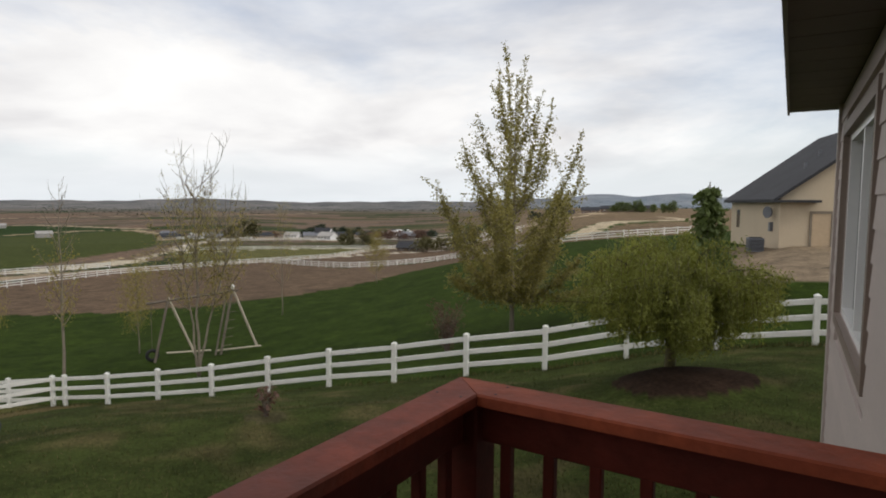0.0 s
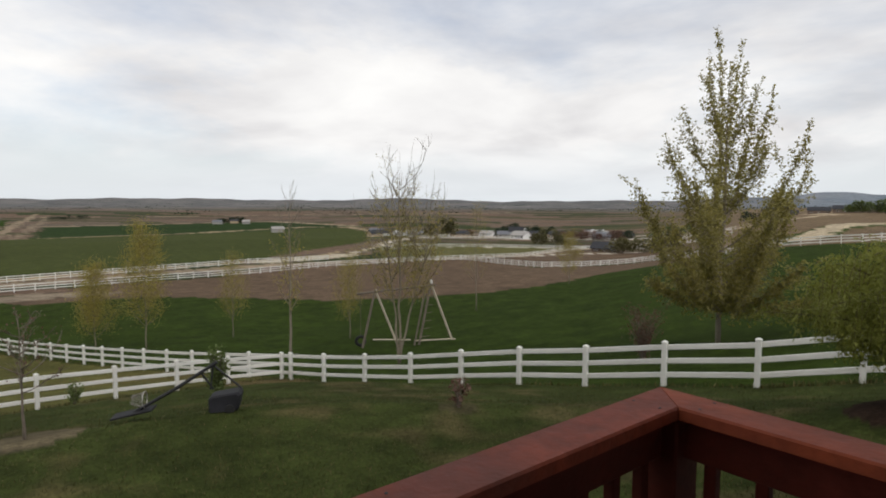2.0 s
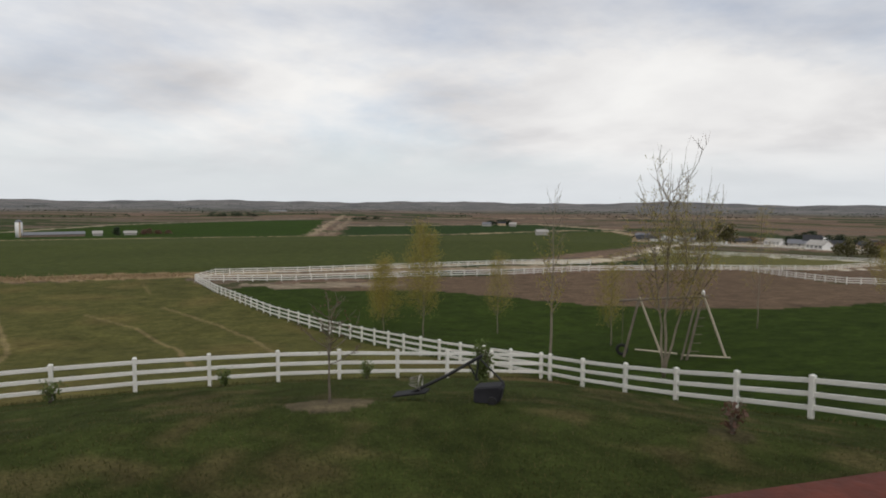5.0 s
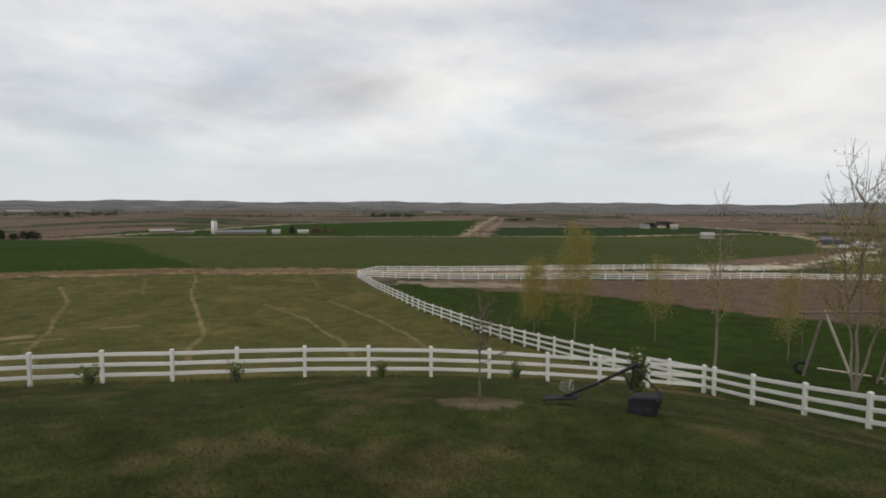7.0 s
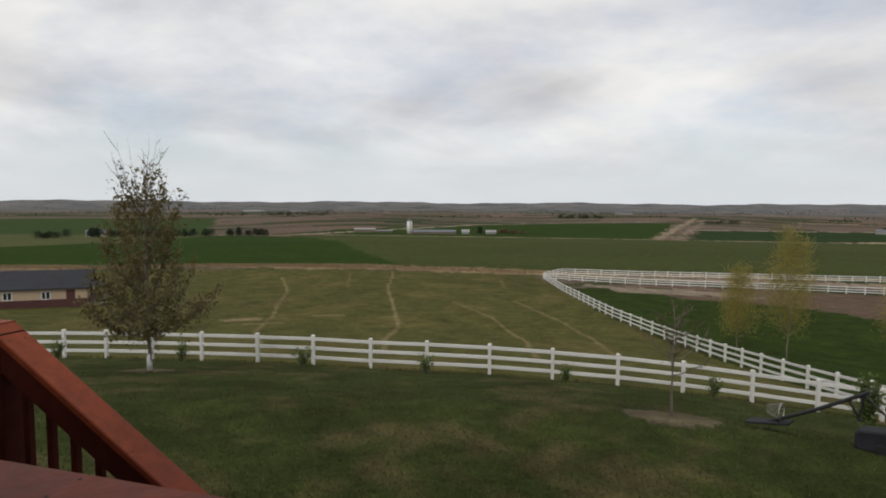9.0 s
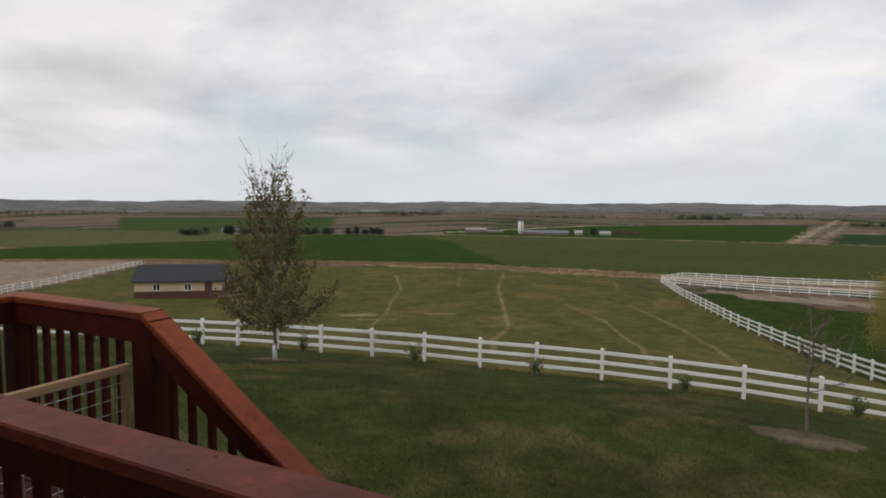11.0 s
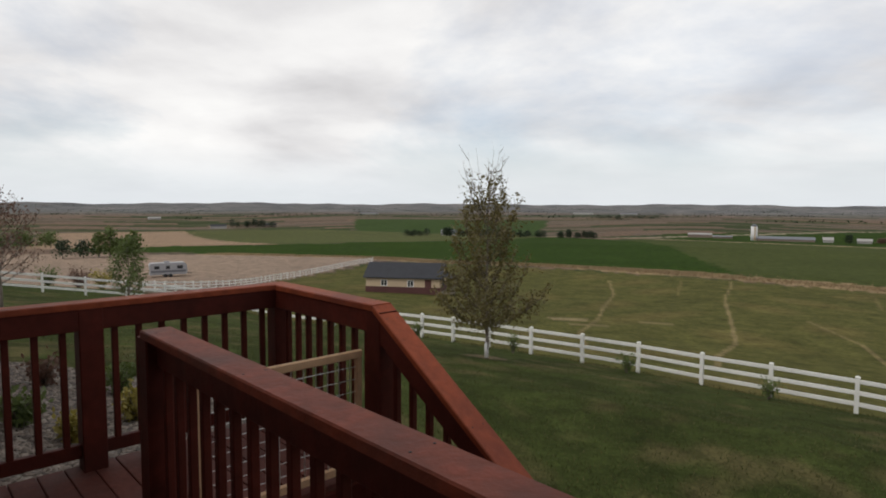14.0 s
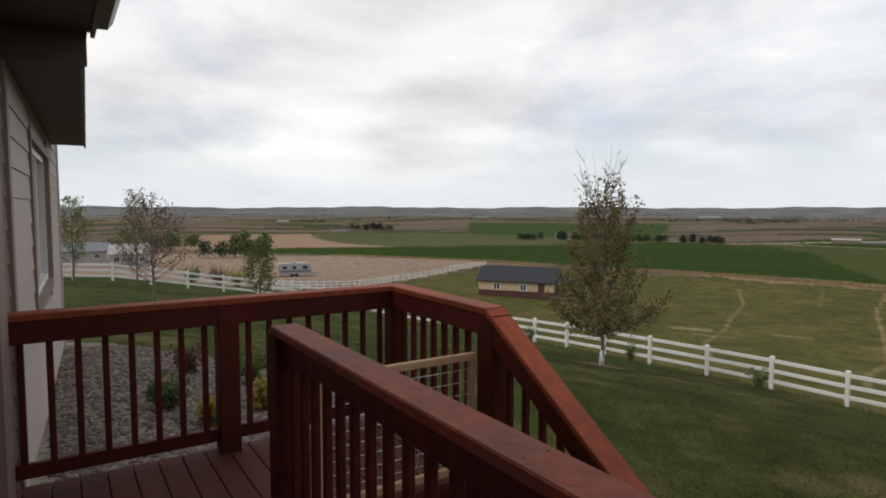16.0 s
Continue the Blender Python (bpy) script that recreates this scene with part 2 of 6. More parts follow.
# ---- mesh helpers ----
class Shape:
    """Vertices and faces of one mesh, gathered piece by piece."""

    def __init__(self):
        self.v, self.f = [], []

    def add(self, verts, faces):
        k = len(self.v)
        self.v.extend(tuple(p) for p in verts)
        self.f.extend(tuple(i + k for i in face) for face in faces)
        return self

    def beam(self, p, q, w, h, up=(0, 0, 1), bevel=0.0):
        """A bar from p to q, w wide and h high, with bevelled long edges."""
        p, q = Vector(p), Vector(q)
        along = (q - p).normalized()
        side = along.cross(Vector(up))
        side = side.normalized() if side.length > 1e-4 else Vector((1, 0, 0))
        top = side.cross(along)
        a, b, c = w / 2, h / 2, min(bevel, w / 3, h / 3)
        ring = [(-a, -b), (a, -b), (a, b), (-a, b)] if not c else [(-a + c, -b), (a - c, -b), (a, -b + c), (a, b - c), (a - c, b), (-a + c, b), (-a, b - c), (-a, -b + c)]
        n = len(ring)
        verts = [e + side * x + top * y for e in (p, q) for x, y in ring]
        faces = [(i, (i + 1) % n, n + (i + 1) % n, n + i) for i in range(n)]
        return self.add(verts, faces + [tuple(range(n - 1, -1, -1)), tuple(range(n, 2 * n))])

    def box(self, x0, y0, z0, x1, y1, z1):
        v = [(x, y, z) for z in (z0, z1) for x, y in ((x0, y0), (x1, y0), (x1, y1), (x0, y1))]
        return self.add(v, [(3, 2, 1, 0), (4, 5, 6, 7), (0, 1, 5, 4), (1, 2, 6, 5), (2, 3, 7, 6), (3, 0, 4, 7)])

    def tube(self, points, radii, seg=7):
        rings = []
        for i, p in enumerate(points):
            p = Vector(p)
            a = Vector(points[min(i + 1, len(points) - 1)]) - Vector(points[max(i - 1, 0)])
            a = a.normalized() if a.length > 1e-6 else Vector((0, 0, 1))
            s = a.cross(Vector((0.31, 0.17, 0.93)))
            s = s.normalized() if s.length > 1e-3 else Vector((1, 0, 0))
            u = s.cross(a)
            rings.append([p + (s * math.cos(k * math.tau / seg) + u * math.sin(k * math.tau / seg)) * radii[i] for k in range(seg)])
        n = len(rings)
        faces = [(j * seg + k, j * seg + (k + 1) % seg, (j + 1) * seg + (k + 1) % seg, (j + 1) * seg + k) for j in range(n - 1) for k in range(seg)]
        return self.add([p for r in rings for p in r], faces + [tuple(range(seg - 1, -1, -1)), tuple(range((n - 1) * seg, n * seg))])

    def mesh(self, name, mat, soft=False):
        me = bpy.data.meshes.new(name)
        me.from_pydata(self.v, [], self.f)
        me.materials.append(mat)
        if soft:
            me.polygons.foreach_set("use_smooth", [True] * len(me.polygons))
        me.update()
        return me


def part(name, shape, mat, parent, label="", soft=False):
    data = shape if isinstance(shape, bpy.types.Mesh) else shape.mesh(name, mat, soft)
    ob = new(name, data)
    ob.parent = parent
    return tagged(ob, label)


def thing(name, m, label, category, group="", kind=""):
    ob = new(name)
    ob.matrix_world = m
    ob.empty_display_size = 0.2
    return tagged(ob, label, category, group, kind)


def on_ground(x, y, sink=0.0):
    return float(ground_z(x, y)) - sink


# ---- the ground ----
def inside(x, y, poly):
    hit = np.zeros(x.shape, bool)
    for (x0, y0), (x1, y1) in zip(poly, poly[1:] + poly[:1]):
        if y0 != y1:
            hit ^= ((y0 > y) != (y1 > y)) & (x < (x1 - x0) * (y - y0) / (y1 - y0) + x0)
    return hit


def along(x, y, line):
    """Distance to a line of points."""
    best = np.full(x.shape, 1e9)
    for (x0, y0), (x1, y1) in zip(line, line[1:]):
        dx, dy = x1 - x0, y1 - y0
        s = np.clip(((x - x0) * dx + (y - y0) * dy) / (dx * dx + dy * dy), 0, 1)
        best = np.minimum(best, np.hypot(x - x0 - s * dx, y - y0 - s * dy))
    return best


K = (-15.7, 23.6)                       # where the three fences meet
FENCE_RIGHT = [K, (2.83, 16.4), (9.7, 14.2), (14.3, 12.6)]
FENCE_LEFT = [(-15.9, 23.2), (-26.1, -0.9), (-37.1, -27.9), (-24.0, -41.6), (-14, -45)]
FENCE_FAR = [(-16.0, 23.9), (-33.3, 28.7), (-44.7, 32.2), (-57.3, 34.7), (-82, 41.2), (-102, 47.3)]
FENCE_BACK = [(-102, 47.3), (-96, 52), (-89, 59), (-79, 77), (-69, 95), (-63, 113), (-54, 124), (-42, 142)]
FENCE_BACK_ROAD = [(-103.5, 48.2), (-110, 55), (-102, 68), (-93, 90), (-82, 116), (-72, 130)]
FENCE_DIP = [(-42, 142), (-30, 130), (-19, 122), (-8, 130), (2, 142), (9, 122), (19, 97), (28, 94), (40, 98)]
FENCE_ROAD = [(-42, 142.5), (-31, 165), (-22, 214), (6, 262), (40, 300)]
FENCE_MEADOW = [(-84, 208), (-54, 216), (-19, 221), (6, 219), (30, 232)]
FENCE_HAMLET = [(-126, 322), (-88, 330), (-40, 338), (12, 342)]
FENCE_YARD = [(-146, -58), (-96, -57), (-52, -46)]
LAWN, TURF = (0.036, 0.048, 0.0145), (0.077, 0.078, 0.027)
COVER = [  # colour, outline; later ones lie over earlier ones
    (TURF, [(-16, 24), (-33, 29), (-57, 35), (-102, 47), (-111, 50), (-124, 25), (-133, 8), (-138, -10), (-142, -55), (-96, -57), (-37, -28), (-26, -1)]),
    ((0.026, 0.043, 0.0075), [(-16, 24), (-33, 29), (-57, 35), (-86, 43), (-87, 53), (-71, 55), (-61, 63), (-49, 65), (-35, 65), (-26, 68), (-17, 73), (-11, 80), (-7, 90), (2, 95), (12, 112), (19, 97), (28, 94), (60, 95), (60, 50), (16, 28), (14, 13), (3, 16.4)]),
    ((0.115, 0.083, 0.06), [(-87, 53), (-71, 55), (-61, 63), (-49, 65), (-35, 65), (-26, 68), (-17, 73), (-11, 80), (-7, 90), (2, 95), (12, 112), (2, 142), (-8, 130), (-19, 122), (-30, 130), (-42, 142), (-54, 124), (-69, 95), (-79, 77), (-80, 68), (-78, 57)]),
    ((0.115, 0.083, 0.06), [(-40, 143), (-19, 125), (3, 146), (6, 200), (-20, 205)]),
    ((0.22, 0.185, 0.145), [(-94, 50), (-80, 51), (-69, 66), (-76, 67), (-84, 58)]),
    ((0.05, 0.063, 0.019), [(-140, 18), (-118, 53), (-109, 72), (-99, 96), (-93, 129), (-100, 163), (-113, 226), (-154, 438), (-352, 690), (-450, 330), (-493, 212), (-609, 39), (-523, 3)]),
    ((0.023, 0.046, 0.005), [(-200, -230), (-174, -123), (-172, -66), (-154, -18), (-149, 2), (-139, 28), (-470, 33), (-620, -40), (-520, -200), (-258, -119), (-240, -190)]),
    ((0.023, 0.046, 0.005), [(-457, 313), (-493, 212), (-620, 60), (-760, 60), (-900, 300), (-1026, 752)]),
    ((0.022, 0.042, 0.012), [(-452, 345), (-692, 547), (-569, 827), (-367, 719)]),
    ((0.036, 0.062, 0.017), [(-640, -70), (-1000, -95), (-1390, -125), (-1390, -600), (-700, -300)]),
    ((0.075, 0.085, 0.034), [(-260, -125), (-245, -144), (-632, -499), (-760, -400), (-620, -50), (-441, -89)]),
    ((0.25, 0.18, 0.13), [(-190, -225), (-531, -604), (-632, -499), (-244, -144)]),
    ((0.24, 0.185, 0.15), [(-164, -200), (-172, -120), (-164, -62), (-146, -58), (-96, -57), (-60, -60), (-60, -110), (-90, -170)]),
    ((0.1, 0.1, 0.04), [(-42, 148), (-54, 128), (-78, 174), (-110, 240), (-60, 240), (-22, 216)]),
]
STRIPS = [  # colour, width, line: banks, roads, trails
    ((0.25, 0.185, 0.115), 5.0, [(-175, -125), (-168, -66), (-150, -40), (-150, -18), (-142, 2), (-135, 20), (-114, 52)]),
    ((0.3, 0.24, 0.15), 2.2, [(-114, 52), (-104, 72), (-95, 96), (-88, 127), (-84, 151), (-105, 232)]),
    ((0.27, 0.22, 0.165), 3.4, [(-107, 54), (-98, 68), (-88, 90), (-77, 112), (-62, 130), (-44, 154), (-34, 170), (-24, 214), (6, 262), (60, 320)]),
    ((0.42, 0.38, 0.31), 4.0, [(-82, 120), (-80, 150), (-95, 200), (-120, 326), (-210, 560)]),
    ((0.3, 0.24, 0.17), 6.0, [(-628, -58), (-609, 39), (-493, 212), (-452, 345), (-402, 664), (-352, 690), (-120, 420), (-40, 380), (120, 420)]),
    ((0.25, 0.2, 0.15), 5.0, [(-492, 342), (-850, 635), (-1340, 1046)]), ((0.23, 0.185, 0.14), 2.2, [(-484, 355), (-820, 645), (-1248, 1001)]),
    ((0.33, 0.27, 0.2), 7.0, [(-700, 540), (-569, 830), (-360, 725)]),
    ((0.33, 0.27, 0.2), 9.0, [(-1140, 880), (-800, 1300), (-400, 1900)]),
    ((0.25, 0.22, 0.17), 8.0, [(-640, 20), (-900, 300), (-1100, 760)]),
    ((0.165, 0.137, 0.07), 0.22, [(-118, 1), (-96, 1.5), (-80, 0), (-68, -0.5), (-56, -2), (-40, -1)]),
    ((0.165, 0.137, 0.07), 0.22, [(-122, 23), (-95, 17), (-75, 14), (-62, 12), (-56, 11), (-46, 8), (-35, 6)]),
    ((0.12, 0.105, 0.045), 0.2, [(-122, 14), (-98, 11)]),
    ((0.15, 0.125, 0.062), 0.2, [(-75, 22), (-60, 22), (-44, 19), (-33, 15)]),
    ((0.15, 0.125, 0.062), 0.2, [(-73, 30), (-56, 28), (-46, 26), (-36, 22)]),
    ((0.12, 0.105, 0.045), 0.2, [(-109, 41), (-90, 35)]),
    ((0.5, 0.47, 0.42), 1.1, [(-46, 160), (-30, 172), (-14, 196), (4, 205)]), ((0.5, 0.47, 0.42), 1.3, [(-86, 190), (-60, 215), (-20, 226), (20, 232)]),
    ((0.13, 0.1, 0.07), 3.0, [(-84, 160), (-98, 205), (-125, 320)]), ((0.5, 0.47, 0.42), 2.2, [(-90, 205), (-112, 270), (-95, 300), (-40, 290)]),
    ((0.5, 0.48, 0.44), 4.5, [(-150, 330), (-90, 318), (-30, 330), (30, 345)]), ((0.2, 0.19, 0.17), 3.0, [(-140, 350), (-70, 345), (10, 372)]),
    ((0.48, 0.45, 0.4), 6.0, [(-170, 395), (-80, 385), (0, 405), (70, 420)]), ((0.55, 0.52, 0.48), 8.0, [(-190, 450), (-100, 440), (-10, 470)]), ((0.045, 0.06, 0.022), 14.0, [(-260, 640), (-120, 600), (60, 640)]),
    ((0.5, 0.48, 0.44), 9.0, [(-220, 530), (-60, 520), (60, 560)]), ((0.035, 0.06, 0.012), 5.0, [(18, 112), (45, 150), (70, 175)]), ((0.42, 0.36, 0.27), 3.0, [(24, 118), (55, 170), (100, 250), (120, 330)]),
    ((0.4, 0.33, 0.24), 5.0, [(40, 330), (110, 420), (130, 560), (190, 640)]),
]
BEDS = [  # colour, centre, half-axes, turn: bare earth and mulch
    ((0.105, 0.09, 0.06), (-10.0, 7.4), (0.92, 0.92)), ((0.032, 0.021, 0.016), (4.4, 10.8), (1.25, 1.1)),
    ((0.11, 0.09, 0.06), (-20.6, -3.95), (0.9, 0.8)), ((0.065, 0.06, 0.032), (-3.35, 11.25), (0.4, 0.36)), ((0.11, 0.09, 0.045), (-15.2, 21.8), (2.0, 1.6)),
    ((0.19, 0.155, 0.09), (-66.0, -3.7), (1.5, 2.2)), ((0.17, 0.14, 0.075), (-66.0, 5.2), (0.7, 1.9)), ((0.15, 0.125, 0.07), (-62.0, -1.6), (0.6, 2.6))]
GRAVEL = [(-6.6, -11.6), (-7.8, -7.0), (-8.3, -5.6), (-5.0, -2.6), (-2.0, -3.2), (-1, -4.6), (-4.5, -11)]


def patches(u, v, seed):
    """Soft random patches between 0 and 1, one to each unit of u and v."""
    grid = np.random.default_rng(seed).random((64, 64))
    i, j = np.floor(u).astype(int), np.floor(v).astype(int)
    p, q = u - i, v - j
    p, q = p * p * (3 - 2 * p), q * q * (3 - 2 * q)
    g = lambda k, m: grid[(i + k) % 64, (j + m) % 64]
    return (g(0, 0) * (1 - p) + g(1, 0) * p) * (1 - q) + (g(0, 1) * (1 - p) + g(1, 1) * p) * q


def land_cover(x, y):
    d = np.hypot(x, y)
    a = np.degrees(np.arctan2(-x, y))
    wob = np.minimum(d * 0.006, 2.5)
    xs = x + wob * (np.sin(y * 0.9 + x * 0.2) + np.sin(x * 0.31 + 2) + 0.6 * np.sin(x * 2.3 + y * 1.7))
    ys = y + wob * (np.sin(x * 0.8 - y * 0.3) + np.sin(y * 0.27) + 0.6 * np.sin(y * 2.1 - x * 1.3))
    c = np.empty((*x.shape, 3))
    c[:] = (0.2, 0.155, 0.115)
    # bands of fields towards the hills
    q = np.log(np.maximum(d, 1)) * 9 + np.sin(a * 0.21) * 0.9 + np.sin(a * 0.047 + 1)
    tone = np.sin(np.floor(q * 1.7) * 12.9898 + np.floor(a / 9 + np.floor(q * 1.7) * 0.37) * 78.233) * 43758.5453
    tone -= np.floor(tone)
    for lo, hi, col in ((0, 0.28, (0.14, 0.1, 0.078)), (0.28, 0.46, (0.1, 0.08, 0.062)), (0.46, 0.62, (0.062, 0.064, 0.034)), (0.62, 0.8, (0.036, 0.05, 0.02)), (0.8, 1.01, (0.125, 0.1, 0.08))):
        c[(tone >= lo) & (tone < hi)] = col
    # distance haze put into the colour: far land and hills fade to grey-blue
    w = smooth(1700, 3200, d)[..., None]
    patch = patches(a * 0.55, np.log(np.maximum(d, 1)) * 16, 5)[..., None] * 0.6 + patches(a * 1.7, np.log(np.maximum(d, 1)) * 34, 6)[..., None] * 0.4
    hazy_hill = np.array((0.08, 0.088, 0.1)) * (1 - patch) + np.array((0.19, 0.185, 0.19)) * patch
    # the mountains at the right get extra blue haze in their colour
    c = c * (1 - w) + (hazy_hill + np.array((0.05, 0.08, 0.12)) * (1 - smooth(-14, -4, a))[..., None]) * w
    right = (1 - smooth(-12, 4, a))[..., None] * (1 - smooth(1800, 2600, d))[..., None]
    c = c * (1 - right) + np.array((0.16, 0.12, 0.08)) * right
    c[d < 62] = LAWN
    for col, poly in COVER:
        c[inside(xs, ys, poly)] = col
    yard = [(-15.8, 23.4), *FENCE_LEFT[1:], (10, -45), (30, -20), (30, 5), *FENCE_RIGHT[::-1][:-1]]
    c[inside(x, y, yard)] = LAWN
    # worn, yellowed lawn
    lawn = inside(x, y, yard)
    worn = sum(np.sin(x * f * c + y * f * e + p + 1.7 * np.sin(x * f * 0.6 * e - y * f * 0.5 * c + p)) for f, c, e, p in ((0.55, 0.9, 0.4, 0), (1.1, -0.3, 0.95, 2), (1.9, 0.7, 0.7, 4), (3.3, 0.95, -0.2, 1), (5.7, 0.2, 0.9, 3)))
    worn = np.clip(worn * 0.42 - 0.12, 0, 1)[..., None]
    c = np.where(lawn[..., None], c * (1 - 0.55 * worn) + np.array((0.1, 0.08, 0.042)) * 0.55 * worn, c)
    turf = inside(x, y, COVER[0][1]) & ~lawn
    dry = np.clip(np.sin(x * 0.21 + 1.5 * np.sin(y * 0.13)) * np.sin(y * 0.33 + x * 0.05 + np.sin(x * 0.17)) - 0.2, 0, 1)[..., None]
    c = np.where(turf[..., None], c * (1 - 0.5 * dry) + np.array((0.15, 0.115, 0.05)) * 0.5 * dry, c)
    for col, wide, line in STRIPS:
        k = 0.06 if wide < 1 else 1.0
        c[along(x + (xs - x) * k, y + (ys - y) * k, line) < wide] = col
    for col, (bx, by), (rx, ry) in BEDS:
        c[((x - bx) / rx) ** 2 + ((y - by) / ry) ** 2 < 1 + 0.06 * np.sin(7 * np.arctan2(y - by, x - bx))] = col
    c[inside(x, y, GRAVEL)] = (0.2, 0.185, 0.17)
    c[inside(x, y, [(13, 25), (22, 20), (40, 30), (40, 40), (20, 42), (16, 34)])] = (0.2, 0.16, 0.12)
    return c


def build_ground():
    bear = np.radians(np.concatenate([np.arange(-46, 162, 0.2), np.arange(162, 314, 2.0)]))
    dist = np.concatenate([np.exp(np.linspace(math.log(1.2), math.log(4900), 440))])
    na, nd = len(bear), len(dist)
    a, d = np.meshgrid(bear, dist, indexing="ij")
    x, y = -np.sin(a) * d, np.cos(a) * d
    z = ground_z(x, y)
    mulch = np.clip(1 - ((x - 4.4) / 1.6) ** 2 - ((y - 10.8) / 1.4) ** 2, 0, 1)
    z = z + 0.25 * mulch
    verts = np.stack([x, y, z], -1).reshape(-1, 3)
    i, j = np.meshgrid(np.arange(na), np.arange(nd - 1), indexing="ij")
    k = (i + 1) % na
    quads = np.stack([i * nd + j, i * nd + j + 1, k * nd + j + 1, k * nd + j], -1).reshape(-1, 4)
    verts = np.vstack([verts, [[0, 0, float(ground_z(0.0, 1.2))]]])
    i = np.arange(na)
    fan = np.stack([np.full(na, na * nd), i * nd, ((i + 1) % na) * nd], -1)
    me = bpy.data.meshes.new("ground")
    me.vertices.add(len(verts))
    me.vertices.foreach_set("co", verts.ravel())
    nq = len(quads)
    me.loops.add(quads.size + fan.size)
    me.loops.foreach_set("vertex_index", np.concatenate([quads.ravel(), fan.ravel()]))
    me.polygons.add(nq + na)
    me.polygons.foreach_set("loop_start", np.concatenate([np.arange(nq) * 4, nq * 4 + np.arange(na) * 3]))
    me.polygons.foreach_set("loop_total", np.concatenate([np.full(nq, 4), np.full(na, 3)]))
    me.polygons.foreach_set("use_smooth", np.ones(nq + na, bool))
    me.update(calc_edges=True)
    col = me.attributes.new("land_cover", "FLOAT_COLOR", "POINT")
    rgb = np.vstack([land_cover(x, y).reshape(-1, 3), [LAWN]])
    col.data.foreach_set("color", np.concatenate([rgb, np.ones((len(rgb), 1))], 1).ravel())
    me.materials.append(LAND)
    tagged(new("ground", me), "sloping mown lawn, pasture, ploughed soil and crop fields", "ground", kind="structure")


build_ground()
# ---- white fences ----
def post_shape(h=1.27, w=0.127):
    a = w / 2
    s = Shape().box(-a, -a, -0.3, a, a, h - 0.07)
    c = a + 0.012
    s.box(-c, -c, h - 0.07, c, c, h - 0.045)
    s.add([(-c, -c, h - 0.045), (c, -c, h - 0.045), (c, c, h - 0.045), (-c, c, h - 0.045), (0, 0, h)], [(0, 1, 4), (1, 2, 4), (2, 3, 4), (3, 0, 4)])
    return s


POST = post_shape().mesh("post", VINYL)
RAIL = Shape().beam((0, 0, 0), (1, 0, 0), 0.04, 0.14, bevel=0.008).mesh("rail", VINYL)
RAIL_HEIGHTS = (0.32, 0.70, 1.08)


def fence(line, label, span=2.44, posts=None, first=True):
    """Posts at even steps along a line of points, or at the spots given, three rails between each two."""
    run = thing("rail_fence", pose(line[0][0], line[0][1], on_ground(*line[0])), label, "fence", "white rail fences")
    back = run.matrix_world.inverted()
    spots = []
    for (x0, y0), (x1, y1) in zip(line, line[1:]):
        n = max(1, round(math.hypot(x1 - x0, y1 - y0) / span))
        spots += [(x0 + (x1 - x0) * i / n, y0 + (y1 - y0) * i / n) for i in range(n)]
    spots.append(line[-1])
    spots = posts or spots
    tops = [Vector((x, y, on_ground(x, y))) for x, y in spots]
    for i, p in enumerate(tops):
        q = tops[min(i + 1, len(tops) - 1)] if i + 1 < len(tops) else p * 2 - tops[i - 1]
        turn = math.atan2(q.y - p.y, q.x - p.x)
        if i or first:
            part("post", POST, VINYL, run).matrix_local = back @ Matrix.Translation(p) @ Matrix.Rotation(turn + random.uniform(-0.02, 0.02), 4, "Z") @ Matrix.Rotation(random.uniform(-0.008, 0.008), 4, "X")
        if i + 1 < len(tops):
            for h in RAIL_HEIGHTS:
                a, b = p + Vector((0, 0, h + random.uniform(-0.008, 0.008))), q + Vector((0, 0, h + random.uniform(-0.008, 0.008)))
                d = b - a
                m = Matrix.Translation(a) @ d.to_track_quat("X", "Z").to_matrix().to_4x4() @ Matrix.Diagonal((d.length, 1, 1, 1))
                part("rail", RAIL, VINYL, run).matrix_local = back @ m
    return run


def sighted(line, bearings):
    """Where the sight lines of these bearings from the deck cross a line of points."""
    out = []
    for a in bearings:
        dx, dy = -math.sin(radians(a)), math.cos(radians(a))
        for (x0, y0), (x1, y1) in zip(line, line[1:]):
            ex, ey = x1 - x0, y1 - y0
            det = dx * -ey + ex * dy
            far_, q = (x0 * -ey + ex * y0) / det, (dx * y0 - dy * x0) / det
            if -0.02 <= q <= 1.02 and far_ > 0:
                out.append((dx * far_, dy * far_))
                break
    return out


# the posts do not stand quite evenly: each by its bearing from the deck
fence(FENCE_RIGHT, "white vinyl three-rail fence along the lawn",
      posts=sighted(FENCE_RIGHT, (33.3, 32.48, 29.44, 25.62, 21.23, 16.38, 10.8, 4.64, -2.27, -9.75, -17.1, -24.6, -31.94)) + [(11.2, 13.68), FENCE_RIGHT[-1]])
meeting = sighted(FENCE_RIGHT, (33.3,))
left_posts = meeting + sighted(FENCE_LEFT[:3], (38.0, 42.27, 47.05, 52.56, 58.18, 64.14, 70.09, 76.11, 81.49, 86.84, 91.84, 96.59, 100.6, 104.0, 107.0, 110.1, 112.8, 115.3))
run_x, run_y = FENCE_LEFT[2][0] - left_posts[-1][0], FENCE_LEFT[2][1] - left_posts[-1][1]
left_posts += [(left_posts[-1][0] + run_x * i / 6, left_posts[-1][1] + run_y * i / 6) for i in range(1, 7)]
for (x0, y0), (x1, y1) in zip(FENCE_LEFT[2:], FENCE_LEFT[3:]):
    count = round(math.hypot(x1 - x0, y1 - y0) / 2.44)
    left_posts += [(x0 + (x1 - x0) * i / count, y0 + (y1 - y0) * i / count) for i in range(1, count + 1)]
